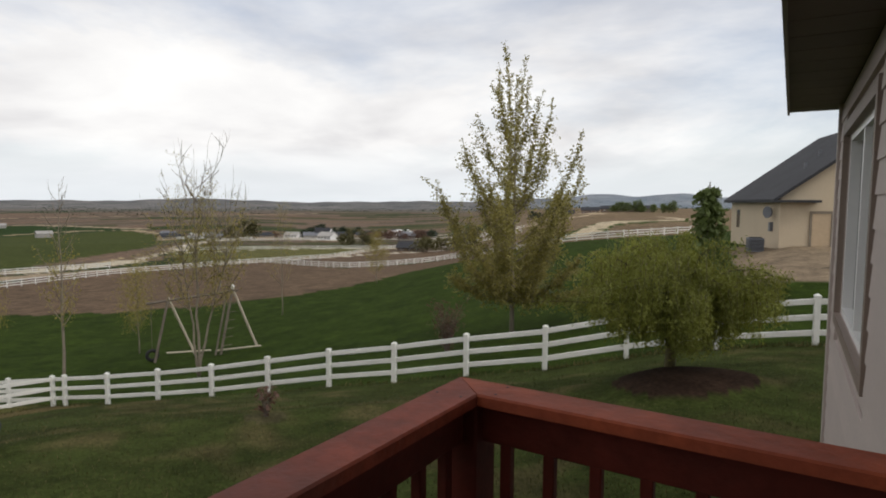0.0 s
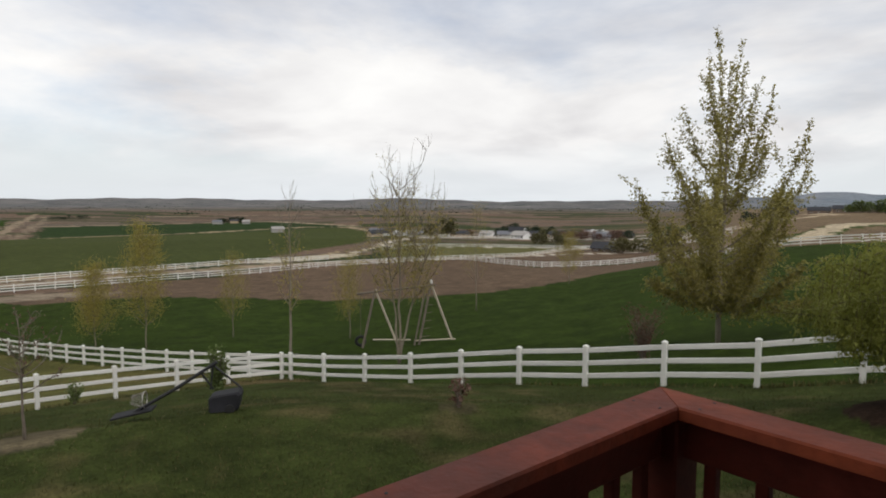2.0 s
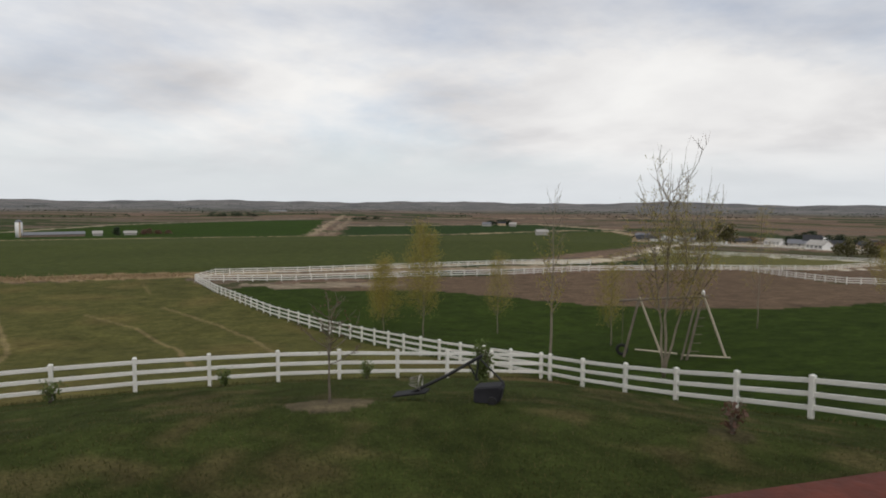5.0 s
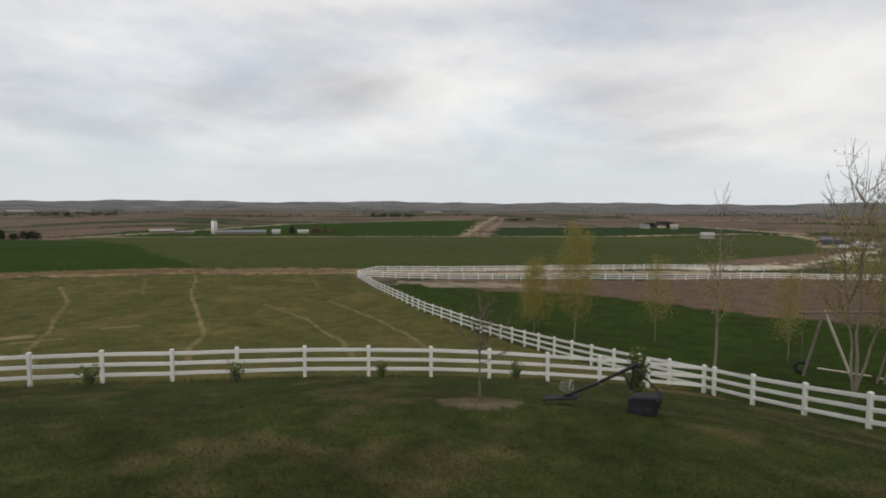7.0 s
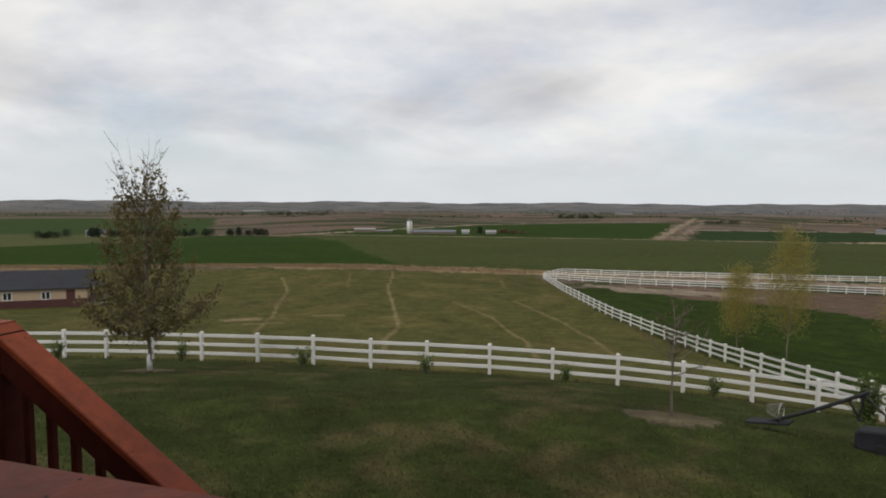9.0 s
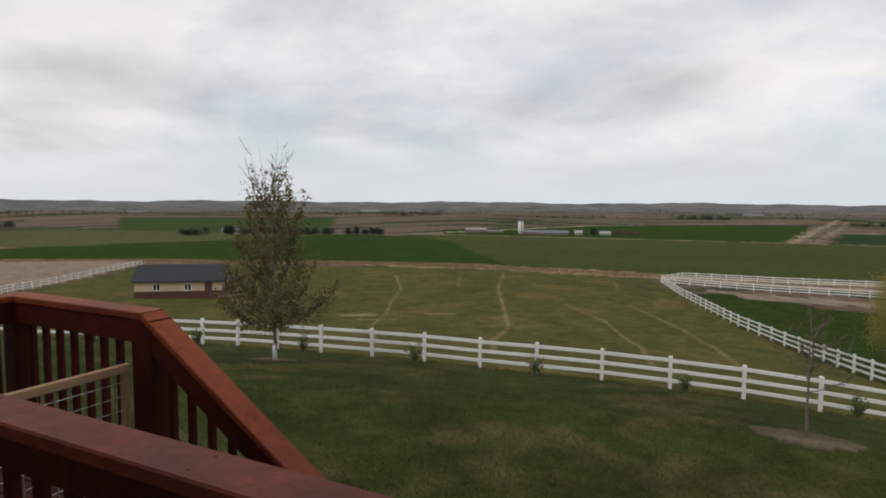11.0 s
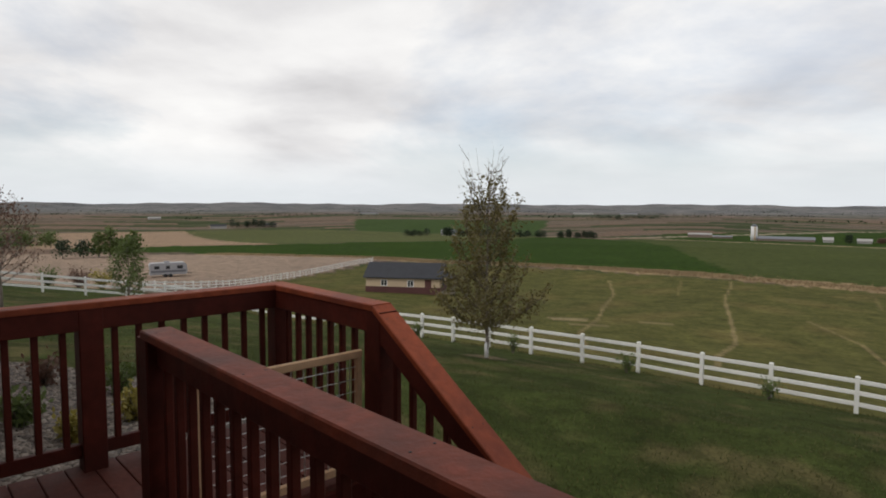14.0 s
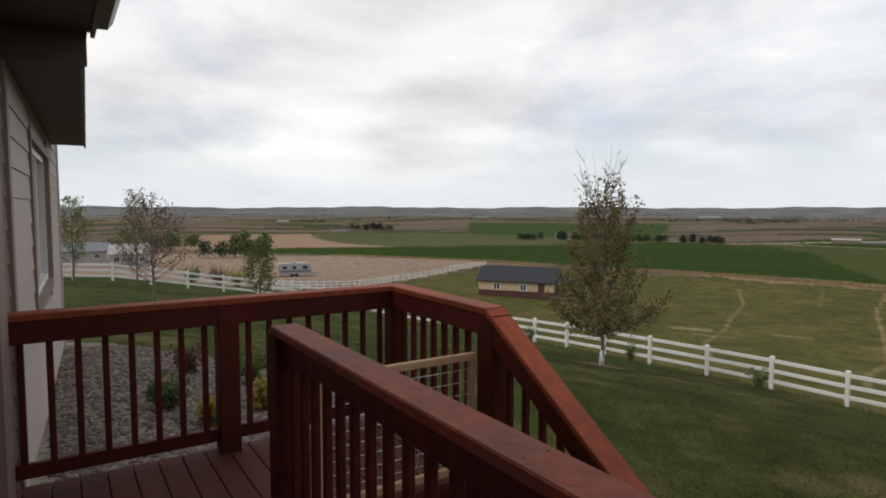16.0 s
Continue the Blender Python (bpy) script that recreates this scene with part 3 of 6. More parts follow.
fence(FENCE_LEFT, "white vinyl three-rail fence between lawn and pasture", posts=left_posts, first=False)
fence(meeting + FENCE_FAR[1:], "white vinyl three-rail fence running down between pasture and paddock", first=False)
fence(FENCE_BACK, "white vinyl rail fence behind the ploughed soil")
fence(FENCE_BACK_ROAD, "white vinyl rail fence along the dirt road")
fence(FENCE_DIP, "white vinyl rail fence dipping past the ploughed soil")
fence(FENCE_ROAD, "white rail fence along the road to the hamlet", span=4.2)
fence(FENCE_MEADOW, "white rail fence across the valley meadow", span=4.2)
fence(FENCE_HAMLET, "white rail fence in front of the hamlet", span=5.0)
fence(FENCE_YARD, "white vinyl rail fence beside the gravel yard")

# ---- the deck: u runs along the house front, n away from it ----
UA = radians(148.15)
U = Vector((-math.sin(UA), math.cos(UA), 0))
N = Vector((U.y, -U.x, 0))
CORNER = Vector((0.06, 2.0, 0))
FRONT_END, STAIR_U, END_U, OUT_N = 4.78, 4.63, 5.9, 1.21      # where the front railing ends, the stairs begin, the landing ends


def deck(u, n, z=0.0):
    return CORNER + U * u + N * n + Vector((0, 0, z))


RAIL_TOP, POST_W = 1.04, 0.135
WALL_N = -1.36
BALUSTER = Shape().beam((0, 0, 0), (0, 0, 1), 0.036, 0.036, up=(0, 1, 0), bevel=0.004).mesh("baluster", REDWOOD)
TURN = math.atan2(U.y, U.x)


SCREW = Shape().tube([(0, 0, -0.004), (0, 0, 0.0012)], [0.0045, 0.0045], 8).mesh("screw", STEEL)


def miter(run, p, q, cuts, top=None):
    """The cap board, its ends cut at 45 degrees where it meets another: +1 longer on its left side, -1 on its right."""
    up = Vector((0, 0, 1))
    d = (q - p).normalized()
    s = d.cross(up).normalized()
    p, q = p + d * (0.002 if cuts[0] else 0), q - d * (0.002 if cuts[1] else 0)
    w, z0, z1 = 0.0725, RAIL_TOP - 0.038, RAIL_TOP
    c = 0.006
    prof = [(-w, z0), (w, z0), (w, z1 - c), (w - c, z1), (-w + c, z1), (-w, z1 - c)]
    v = [e + s * a + up * b + d * (cut * a if k else -cut * a) for k, (e, cut) in enumerate(((p, cuts[0]), (q, cuts[1]))) for a, b in prof]
    n = len(prof)
    shape = Shape().add(v, [(i, (i + 1) % n, n + (i + 1) % n, n + i) for i in range(n)] + [tuple(range(n - 1, -1, -1)), tuple(range(n, 2 * n))])
    cap = part("cap_board", shape, top or REDTOP, run, "greyed, worn red cap board" if top else "worn red-stained cap board")
    length = (q - p).length
    count = max(2, round(length / 0.75))
    for i in range(count):
        e = p + d * (0.12 + (length - 0.24) * i / (count - 1)) + up * z1
        for a in (-0.04, 0.04):
            part("screw", SCREW, STEEL, cap).matrix_local = Matrix.Translation(e + s * (a + random.uniform(-0.008, 0.008)))


def railing(a, b, z0, z1, label, end_a=True, end_b=True, middle=(), miters=(0, 0), top=None):
    """A deck railing between two plan points (u, n); z0 and z1: floor heights at its ends."""
    p, q = deck(*a, z0), deck(*b, z1)
    d = q - p
    flat = Vector((d.x, d.y, 0)).normalized()
    run = thing("deck_railing", Matrix.Translation(p), label, "railing", "deck railings")
    back = run.matrix_world.inverted()
    loc = lambda v: back @ v
    up = Vector((0, 0, 1))
    miter(run, loc(p), loc(q), miters, top)
    part("top_rail", Shape().beam(loc(p + up * (RAIL_TOP - 0.105)), loc(q + up * (RAIL_TOP - 0.105)), 0.04, 0.13, bevel=0.004), REDWOOD, run)
    part("fascia_rail", Shape().beam(loc(p + up * (RAIL_TOP - 0.105) + flat.cross(up) * 0.045), loc(q + up * (RAIL_TOP - 0.105) + flat.cross(up) * 0.045), 0.036, 0.132, bevel=0.004), REDWOOD, run)
    part("bottom_rail", Shape().beam(loc(p + up * 0.12), loc(q + up * 0.12), 0.04, 0.085, bevel=0.004), REDWOOD, run)
    ends = ([0.0] if end_a else []) + list(middle) + ([1.0] if end_b else [])
    for s in ends:
        e = p + d * s
        part("post", Shape().beam(loc(e - up * 0.35), loc(e + up * (RAIL_TOP - 0.04)), POST_W, POST_W, up=flat, bevel=0.006), REDWOOD, run)
    n = max(2, round(Vector((d.x, d.y, 0)).length / 0.145))
    for i in range(1, n):
        s = i / n
        if min(abs(s - e) for e in ends + [9]) * d.length < 0.06:
            continue
        e = p + d * s + up * 0.1
        part("baluster", BALUSTER, REDWOOD, run).matrix_local = back @ Matrix.Translation(e) @ Matrix.Rotation(math.atan2(flat.y, flat.x), 4, "Z") @ Matrix.Diagonal((1, 1, RAIL_TOP - 0.16, 1))
    return run


railing((0, WALL_N + 0.02), (0, -0.03), 0, 0, "red-stained wooden deck railing running out from the house wall", end_a=False, end_b=False, miters=(0, 1))
railing((0, -0.03), (FRONT_END, -0.03), 0, 0, "red-stained wooden deck railing along the deck front", middle=(0.5,), miters=(1, 0), top=WORNTOP)
railing((END_U, WALL_N + 0.02), (END_U, OUT_N), 0, 0, "red-stained wooden railing at the landing's end", end_a=False, end_b=True, middle=(0.5,), miters=(0, -1))
railing((END_U, OUT_N), (STAIR_U, OUT_N), 0, 0, "short red-stained wooden railing of the landing", end_a=False, miters=(-1, 0))
stair_run, stair_drop = 3.0, 1.96
railing((STAIR_U - 0.005, OUT_N), (STAIR_U - stair_run, OUT_N), -0.006, -stair_drop, "sloping red-stained stair handrail with balusters", end_a=False)


def deck_floor():
    floor = thing("deck_floor", Matrix.Translation(CORNER), "reddish-brown stained deck boards", "deck floor", kind="structure")
    rot = Matrix.Rotation(TURN, 4, "Z")
    for n0, n1, u0, u1 in ((WALL_N, 0.07, -0.07, END_U + 0.07), (0.07, OUT_N + 0.07, STAIR_U + 0.06, END_U + 0.07)):
        k = round((n1 - n0) / 0.145)
        w = (n1 - n0) / k
        for i in range(k):
            c = n0 + (i + 0.5) * w
            joint = random.uniform(0.3, 0.7) * (u1 - u0) + u0
            for s, e in (((u0, joint - 0.002), (joint + 0.002, u1)) if u1 - u0 > 3 else ((u0, u1),)):
                p, q = deck(s, c, -0.016) - CORNER, deck(e, c, -0.016 + random.uniform(-0.001, 0.001)) - CORNER
                part("board", Shape().beam(p, q, w - 0.006, 0.032, bevel=0.004), DECKWOOD, floor)
    for a, b in (((-0.07, 0.085), (STAIR_U + 0.08, 0.085)), ((STAIR_U + 0.045, 0.106), (STAIR_U + 0.045, OUT_N + 0.07)), ((STAIR_U + 0.04, OUT_N + 0.089), (END_U + 0.09, OUT_N + 0.089)), ((END_U + 0.089, WALL_N), (END_U + 0.089, OUT_N + 0.07)), ((-0.089, WALL_N), (-0.089, 0.1))):
        part("rim_joist", Shape().beam(deck(*a, -0.15) - CORNER, deck(*b, -0.15) - CORNER, 0.038, 0.235, bevel=0.004), REDWOOD, floor)
    for u, n in ((0.1, -0.05), (2.4, -0.05), (4.6, -0.05), (STAIR_U + 0.13, OUT_N - 0.05), (END_U - 0.08, OUT_N - 0.05)):
        e = deck(u, n) - CORNER
        g = on_ground(*(deck(u, n).xy))
        part("support_post", Shape().beam(e + Vector((0, 0, g - 0.1)), e + Vector((0, 0, -0.035)), 0.14, 0.14, up=U), REDWOOD, floor)


deck_floor()


def stairs():
    s = thing("deck_stairs", Matrix.Translation(deck(STAIR_U, 0.65)), "red-stained wooden stairs down to the lawn", "stairs")
    o = deck(STAIR_U, 0.65)
    k = 11
    for i in range(k):
        u = STAIR_U - stair_run * (i + 0.5) / k
        z = -stair_drop * (i + 1) / k
        part("tread", Shape().beam(deck(u, 0.12, z - 0.02) - o, deck(u, OUT_N - 0.04, z - 0.02) - o, 0.28, 0.038, bevel=0.005), DECKWOOD, s)
    for n in (0.13, OUT_N - 0.06):
        part("stringer", Shape().beam(deck(STAIR_U + 0.02, n, -0.24) - o, deck(STAIR_U - stair_run, n, -stair_drop - 0.2) - o, 0.038, 0.24), REDWOOD, s)


stairs()


def wire_gate():
    g = thing("wire_gate", Matrix.Translation(deck(STAIR_U + 0.06, 0.65)), "homemade gate of bare timber and welded wire", "gate")
    o = deck(STAIR_U + 0.06, 0.65)
    a, b = 0.1, OUT_N - 0.1
    lo, hi = 0.06, 0.74
    P = lambda n, z: deck(STAIR_U + 0.08, n, z) - o
    part("top_bar", Shape().beam(P(a, hi), P(b, hi), 0.036, 0.045, bevel=0.004), PALEWOOD, g)
    part("bottom_bar", Shape().beam(P(a, lo), P(b, lo), 0.036, 0.045, bevel=0.004), PALEWOOD, g)
    for n in (a + 0.02, b - 0.02):
        part("stile", Shape().beam(P(n, lo + 0.023), P(n, hi - 0.023), 0.036, 0.036, up=U, bevel=0.004), PALEWOOD, g)
    mesh = Shape()
    for i in range(1, 13):
        n = a + (b - a) * i / 13
        mesh.tube([P(n, lo), P(n, hi)], [0.003, 0.003], 4)
    for i in range(1, 9):
        z = lo + (hi - lo) * i / 9
        mesh.tube([P(a, z), P(b, z)], [0.003, 0.003], 4)
    part("wire_mesh", mesh, WIRE, g, "welded wire mesh")


wire_gate()

# ---- the own house ----
H_R, H_L = -6.2, 13.9
SOFFIT_Z = EYE + 1.07


def own_house():
    base = deck(0, WALL_N)
    h = thing("own_house", Matrix.Translation(base), "taupe lap-sided house with brown eaves", "house")
    # the wing beyond the landing stands forward, slightly turned, and the front past the railing turns a little too
    jog = lambda u: 0.035 * max(-u, 0.0) if u <= 6.2 else 0.104 + 0.035 * (u - 6.2)
    P = lambda u, n, z: deck(u, n + jog(u), z) - base
    win = [(-5.3, -2.75, EYE - 1.05, EYE + 0.66), (8.2, 10.9, EYE - 0.9, EYE + 0.6)]

    def slab(u0, u1, z0, z1, n0, n1):
        c = [P(u, n, z) for z in (z0, z1) for u, n in ((u0, n0), (u1, n0), (u1, n1), (u0, n1))]
        return Shape().add(c, [(3, 2, 1, 0), (4, 5, 6, 7), (0, 1, 5, 4), (1, 2, 6, 5), (2, 3, 7, 6), (3, 0, 4, 7)])

    # the wall behind the boards, open at the windows
    edges = [H_R]
    for u0, u1, z0, z1 in win:
        if edges[-1] < 6.2 < u0:
            part("wall", slab(edges[-1], 0.0, -3.4, SOFFIT_Z, WALL_N - 0.2, WALL_N - 0.02), SIDING, h)
            part("wall", slab(0.001, 6.2, -3.4, SOFFIT_Z, WALL_N - 0.2, WALL_N - 0.02), SIDING, h)
            edges.append(6.201)
        part("wall", slab(edges[-1], u0, -3.4, SOFFIT_Z, WALL_N - 0.2, WALL_N - 0.02), SIDING, h)
        part("wall", slab(u0, u1, -3.4, z0, WALL_N - 0.2, WALL_N - 0.02), SIDING, h)
        part("wall", slab(u0, u1, z1, SOFFIT_Z, WALL_N - 0.2, WALL_N - 0.02), SIDING, h)
        edges.append(u1)
    part("wall", slab(edges[-1], H_L, -3.4, SOFFIT_Z, WALL_N - 0.2, WALL_N - 0.02), SIDING, h)
    for u in (H_R, H_L - 0.2):
        part("wall", slab(u, u + 0.2, -3.4, SOFFIT_Z, -9, WALL_N - 0.2), SIDING, h)
    part("wall", slab(H_R, H_L, -3.4, SOFFIT_Z, -9.2, -9), SIDING, h)
    # lap boards
    z, lap = -3.3, 0.2
    while z < SOFFIT_Z - 0.02:
        top = min(z + lap, SOFFIT_Z)
        cuts, at = [], H_R
        for u0, u1, z0, z1 in win:
            if z + lap > z0 - 0.1 and z < z1 + 0.1:
                cuts.append((at, u0 - 0.1))
                at = u1 + 0.1
        cuts.append((at, H_L))
        for bend in (0.0, 6.2):
            cuts = [c for s, e in cuts for c in (((s, bend), (bend + 0.001, e)) if s < bend < e else ((s, e),))]
        for s, e in cuts:
            v = [P(u, n, zz) for u in (s, e) for n, zz in ((WALL_N - 0.018, z), (WALL_N + 0.014, z), (WALL_N + 0.002, top), (WALL_N - 0.018, top))]
            part("lap_board", Shape().add(v, [(0, 1, 2, 3), (7, 6, 5, 4), (0, 4, 5, 1), (1, 5, 6, 2), (2, 6, 7, 3), (3, 7, 4, 0)]), SIDING, h)
        z += lap
    for u0, u1, z0, z1 in win:
        w = part("window", slab(u0, u1, z0, z1, WALL_N - 0.12, WALL_N - 0.115), GLASS, h, "window reflecting the cloudy sky")
        mid = (u0 + u1) / 2
        for name, a in (("frame", (u0, u0 + 0.06, z0, z1)), ("frame", (u1 - 0.06, u1, z0, z1)), ("frame", (u0 + 0.06, u1 - 0.06, z1 - 0.06, z1)), ("frame", (u0 + 0.06, u1 - 0.06, z0, z0 + 0.06)), ("mullion", (mid - 0.03, mid + 0.03, z0 + 0.06, z1 - 0.06))):
            part(name, slab(*a, WALL_N - 0.115, WALL_N - 0.03), FRAME, w)
        for a in ((u0 - 0.1, u0, z0 - 0.1, z1 + 0.1), (u1, u1 + 0.1, z0 - 0.1, z1 + 0.1), (u0, u1, z1, z1 + 0.1), (u0, u1, z0 - 0.1, z0)):
            part("casing", slab(*a, WALL_N - 0.02, WALL_N + 0.03), TRIM, w)
    # trim boards at the corners and beside the deck
    part("corner_board", slab(H_R - 0.03, H_R + 0.12, -3.4, SOFFIT_Z, WALL_N - 0.05, WALL_N + 0.035), SIDING, h)
    part("corner_board", slab(H_L - 0.12, H_L + 0.03, -3.4, SOFFIT_Z, WALL_N - 0.05, WALL_N + 0.035), SIDING, h)
    part("trim_board", slab(5.3, 5.8, -0.3, SOFFIT_Z, WALL_N - 0.01, WALL_N + 0.12), TRIM, h, "dark taupe board beside the deck")
    part("corner_board", slab(6.202, 6.33, -3.4, SOFFIT_Z - 0.17, WALL_N - 0.05, WALL_N + 0.035), TRIM, h)
    # eaves
    for u0, u1, out, SZ in ((H_R - 0.35, 0.0, 0.5, SOFFIT_Z), (0.004, 6.15, 0.58, SOFFIT_Z), (6.21, H_L - 1.6, 0.42, SOFFIT_Z - 0.17)):
        n = round((u1 - u0) / 0.4)
        for i in range(n):
            a, b = u0 + (u1 - u0) * i / n, u0 + (u1 - u0) * (i + 1) / n
            part("soffit_panel", slab(a + 0.004, b - 0.004, SZ, SZ + 0.02, WALL_N + 0.004, WALL_N + out), SOFFIT, h)
        part("fascia", slab(u0, u1, SZ - 0.03, SZ + 0.17, WALL_N + out, WALL_N + out + 0.025), GUTTER, h)
    part("eave_end", slab(6.155, 6.195, SOFFIT_Z - 0.2, SOFFIT_Z + 0.17, WALL_N + 0.004, WALL_N + 0.56), SOFFIT, h)
    g = Shape()
    u1 = 6.15
    prof = [(0.0, 0.0), (0.07, 0.0), (0.1, 0.04), (0.12, 0.1), (0.12, 0.12), (0.0, 0.12)]
    n0 = WALL_N + 0.606
    g.add([P(u, n0 + a, SOFFIT_Z + 0.03 + b) for u in (0.6, u1) for a, b in prof], [tuple(range(5, -1, -1)), tuple(range(6, 12))] + [(i, (i + 1) % 6, 6 + (i + 1) % 6, 6 + i) for i in range(6)])
    part("gutter", g, GUTTER, h)
    ridge = SOFFIT_Z + 2.6
    r = Shape()
    eave = [(H_R - 0.35, 0.53), (0.0, 0.53), (H_L - 1.6, 0.3)]
    for dz in (0.17, 0.05):
        r.v += [tuple(P(u, WALL_N + out, SOFFIT_Z + dz)) for u, out in eave]
    r.add([P(H_R - 0.35, -5.2, ridge), P(H_L - 1.6, -5.2, ridge), P(H_R - 0.35, -9.8, SOFFIT_Z + 0.17), P(H_L - 1.6, -9.8, SOFFIT_Z + 0.17), P(H_R - 0.35, -9.8, SOFFIT_Z + 0.05), P(H_L - 1.6, -9.8, SOFFIT_Z + 0.05)], [])
    r.f += [(0, 1, 6), (1, 2, 7, 6), (6, 7, 9, 8), (0, 3, 4, 1), (1, 4, 5, 2), (3, 10, 4), (10, 11, 5, 4), (8, 9, 11, 10), (2, 5, 11, 9, 7), (0, 6, 8, 10, 3)]
    part("roof", r, SHINGLE, h, "dark shingled roof")


own_house()
# ---- trees ----
def leaves(name, spots, size, mat, parent, seed, label="", hang=0.0, long=1.6, fill=1.0):
    """Many small pointed leaves round the given points. hang: how much they point down."""
    rng = np.random.default_rng(seed)
    p = np.asarray(spots, float)
    if fill < 1:
        p = p[rng.random(len(p)) < fill]
    n = len(p)
    d = rng.normal(size=(n, 3))
    d[:, 2] -= hang
    d /= np.linalg.norm(d, axis=1, keepdims=True)
    s = np.cross(d, rng.normal(size=(n, 3)))
    s /= np.linalg.norm(s, axis=1, keepdims=True)
    k = (size * rng.uniform(0.6, 1.3, n))[:, None]
    v = np.stack([p, p + d * k * long * 0.5 + s * k * 0.5, p + d * k * long, p + d * k * long * 0.5 - s * k * 0.5], 1).reshape(-1, 3)
    me = bpy.data.meshes.new(name)
    me.from_pydata(v.tolist(), [], np.arange(4 * n).reshape(-1, 4).tolist())
    me.materials.append(mat)
    return part(name, me, mat, parent, label)


def tree(name, x, y, height, label, bark, leaf, seed, girth=0.1, start=0.25, limbs=22, reach=0.2, rise=1.1, twigs=5, leaf_size=0.07, per_twig=26, bare_top=1.1, low_fill=1.0, category="tree", group="", forks=1, scatter=0.1, taper=0.9, bed=0.0, shape=0.75):
    """A young tree: trunk with limbs that sweep upwards, twigs, and a crown of small leaves."""
    rnd = random.Random(seed)
    t = thing(name, pose(x, y, on_ground(x, y) + bed, 0, 0, rnd.uniform(0, 360)), label, category, group)
    wood, spots = Shape(), []
    stems = []
    for f in range(forks):
        lean = Vector((math.cos(f * 2.2), math.sin(f * 2.2), 0)) * (0.0 if forks == 1 else 0.09 * height)
        pts, rad = [], []
        for i in range(10):
            q = i / 9
            w = Vector((rnd.uniform(-1, 1), rnd.uniform(-1, 1), 0)) * height * 0.006
            pts.append(Vector((0, 0, height * q * (1 if f == 0 else 0.86))) + lean * min(1, q * 1.7) ** 1.3 + w * (i > 0))
            rad.append(max(girth * (1 - q) ** taper * (1 if f == 0 else 0.75), 0.008))
        pts[0].z = -0.25
        rad[0] *= 1.25
        wood.tube(pts, rad, 8)
        stems.append((pts, rad))
    for i in range(limbs):
        pts, rad = stems[i % forks]
        q = start + (0.97 - start) * (i + rnd.random()) / limbs
        k = min(int(q * 9), 8)
        base = pts[k].lerp(pts[k + 1], q * 9 - k)
        a = i * 2.4 + rnd.uniform(-0.5, 0.5)
        length = height * reach * (1.15 - q) ** shape * rnd.uniform(0.7, 1.2) * (1.0 if q > start + 0.08 else 0.8)
        out = Vector((math.cos(a), math.sin(a), 0))
        line = [base]
        for j in range(1, 6):
            e = rise * (0.52 + 0.15 * j)
            line.append(line[-1] + (out * math.cos(min(e, 1.5)) + Vector((0, 0, math.sin(min(e, 1.5)))) + Vector((rnd.uniform(-1, 1), rnd.uniform(-1, 1), rnd.uniform(-1, 1))) * 0.1).normalized() * length / 5 * (1.25 if rise > 1 else 1))
        r = max(rad[k] * 0.45, 0.012)
        wood.tube(line, [r * (1 - 0.85 * j / 5) for j in range(6)], 5)
        for j in range(twigs):
            s = 0.25 + 0.75 * (j + rnd.random()) / twigs
            m = min(int(s * 5), 4)
            b = line[m].lerp(line[m + 1], s * 5 - m)
            d = (line[m + 1] - line[m]).normalized() + Vector((rnd.uniform(-1, 1), rnd.uniform(-1, 1), rnd.uniform(-0.3, 0.8))) * 0.75
            tip = b + d.normalized() * length * rnd.uniform(0.16, 0.34)
            wood.tube([b, b.lerp(tip, 0.5) + Vector((0, 0, 0.02)), tip], [0.007, 0.005, 0.003], 3)
            if (b.z / height) < bare_top:
                thin = (low_fill if b.z / height < start + 0.28 else 1.0) * (1.0 if bare_top > 1 else min(1, (bare_top - b.z / height) / 0.3))
                for _ in range(int(per_twig * thin * (0.3 + 0.8 * length / (height * reach)))):
                    spots.append(b.lerp(tip, rnd.uniform(0.05, 1.05)) + Vector([rnd.gauss(0, scatter) for _ in range(3)]))
    part("trunk", wood, bark, t, soft=True)
    if spots:
        leaves("crown", spots, leaf_size, leaf, t, seed)
    return t


def bearing(a, d):
    return -math.sin(radians(a)) * d, math.cos(radians(a)) * d


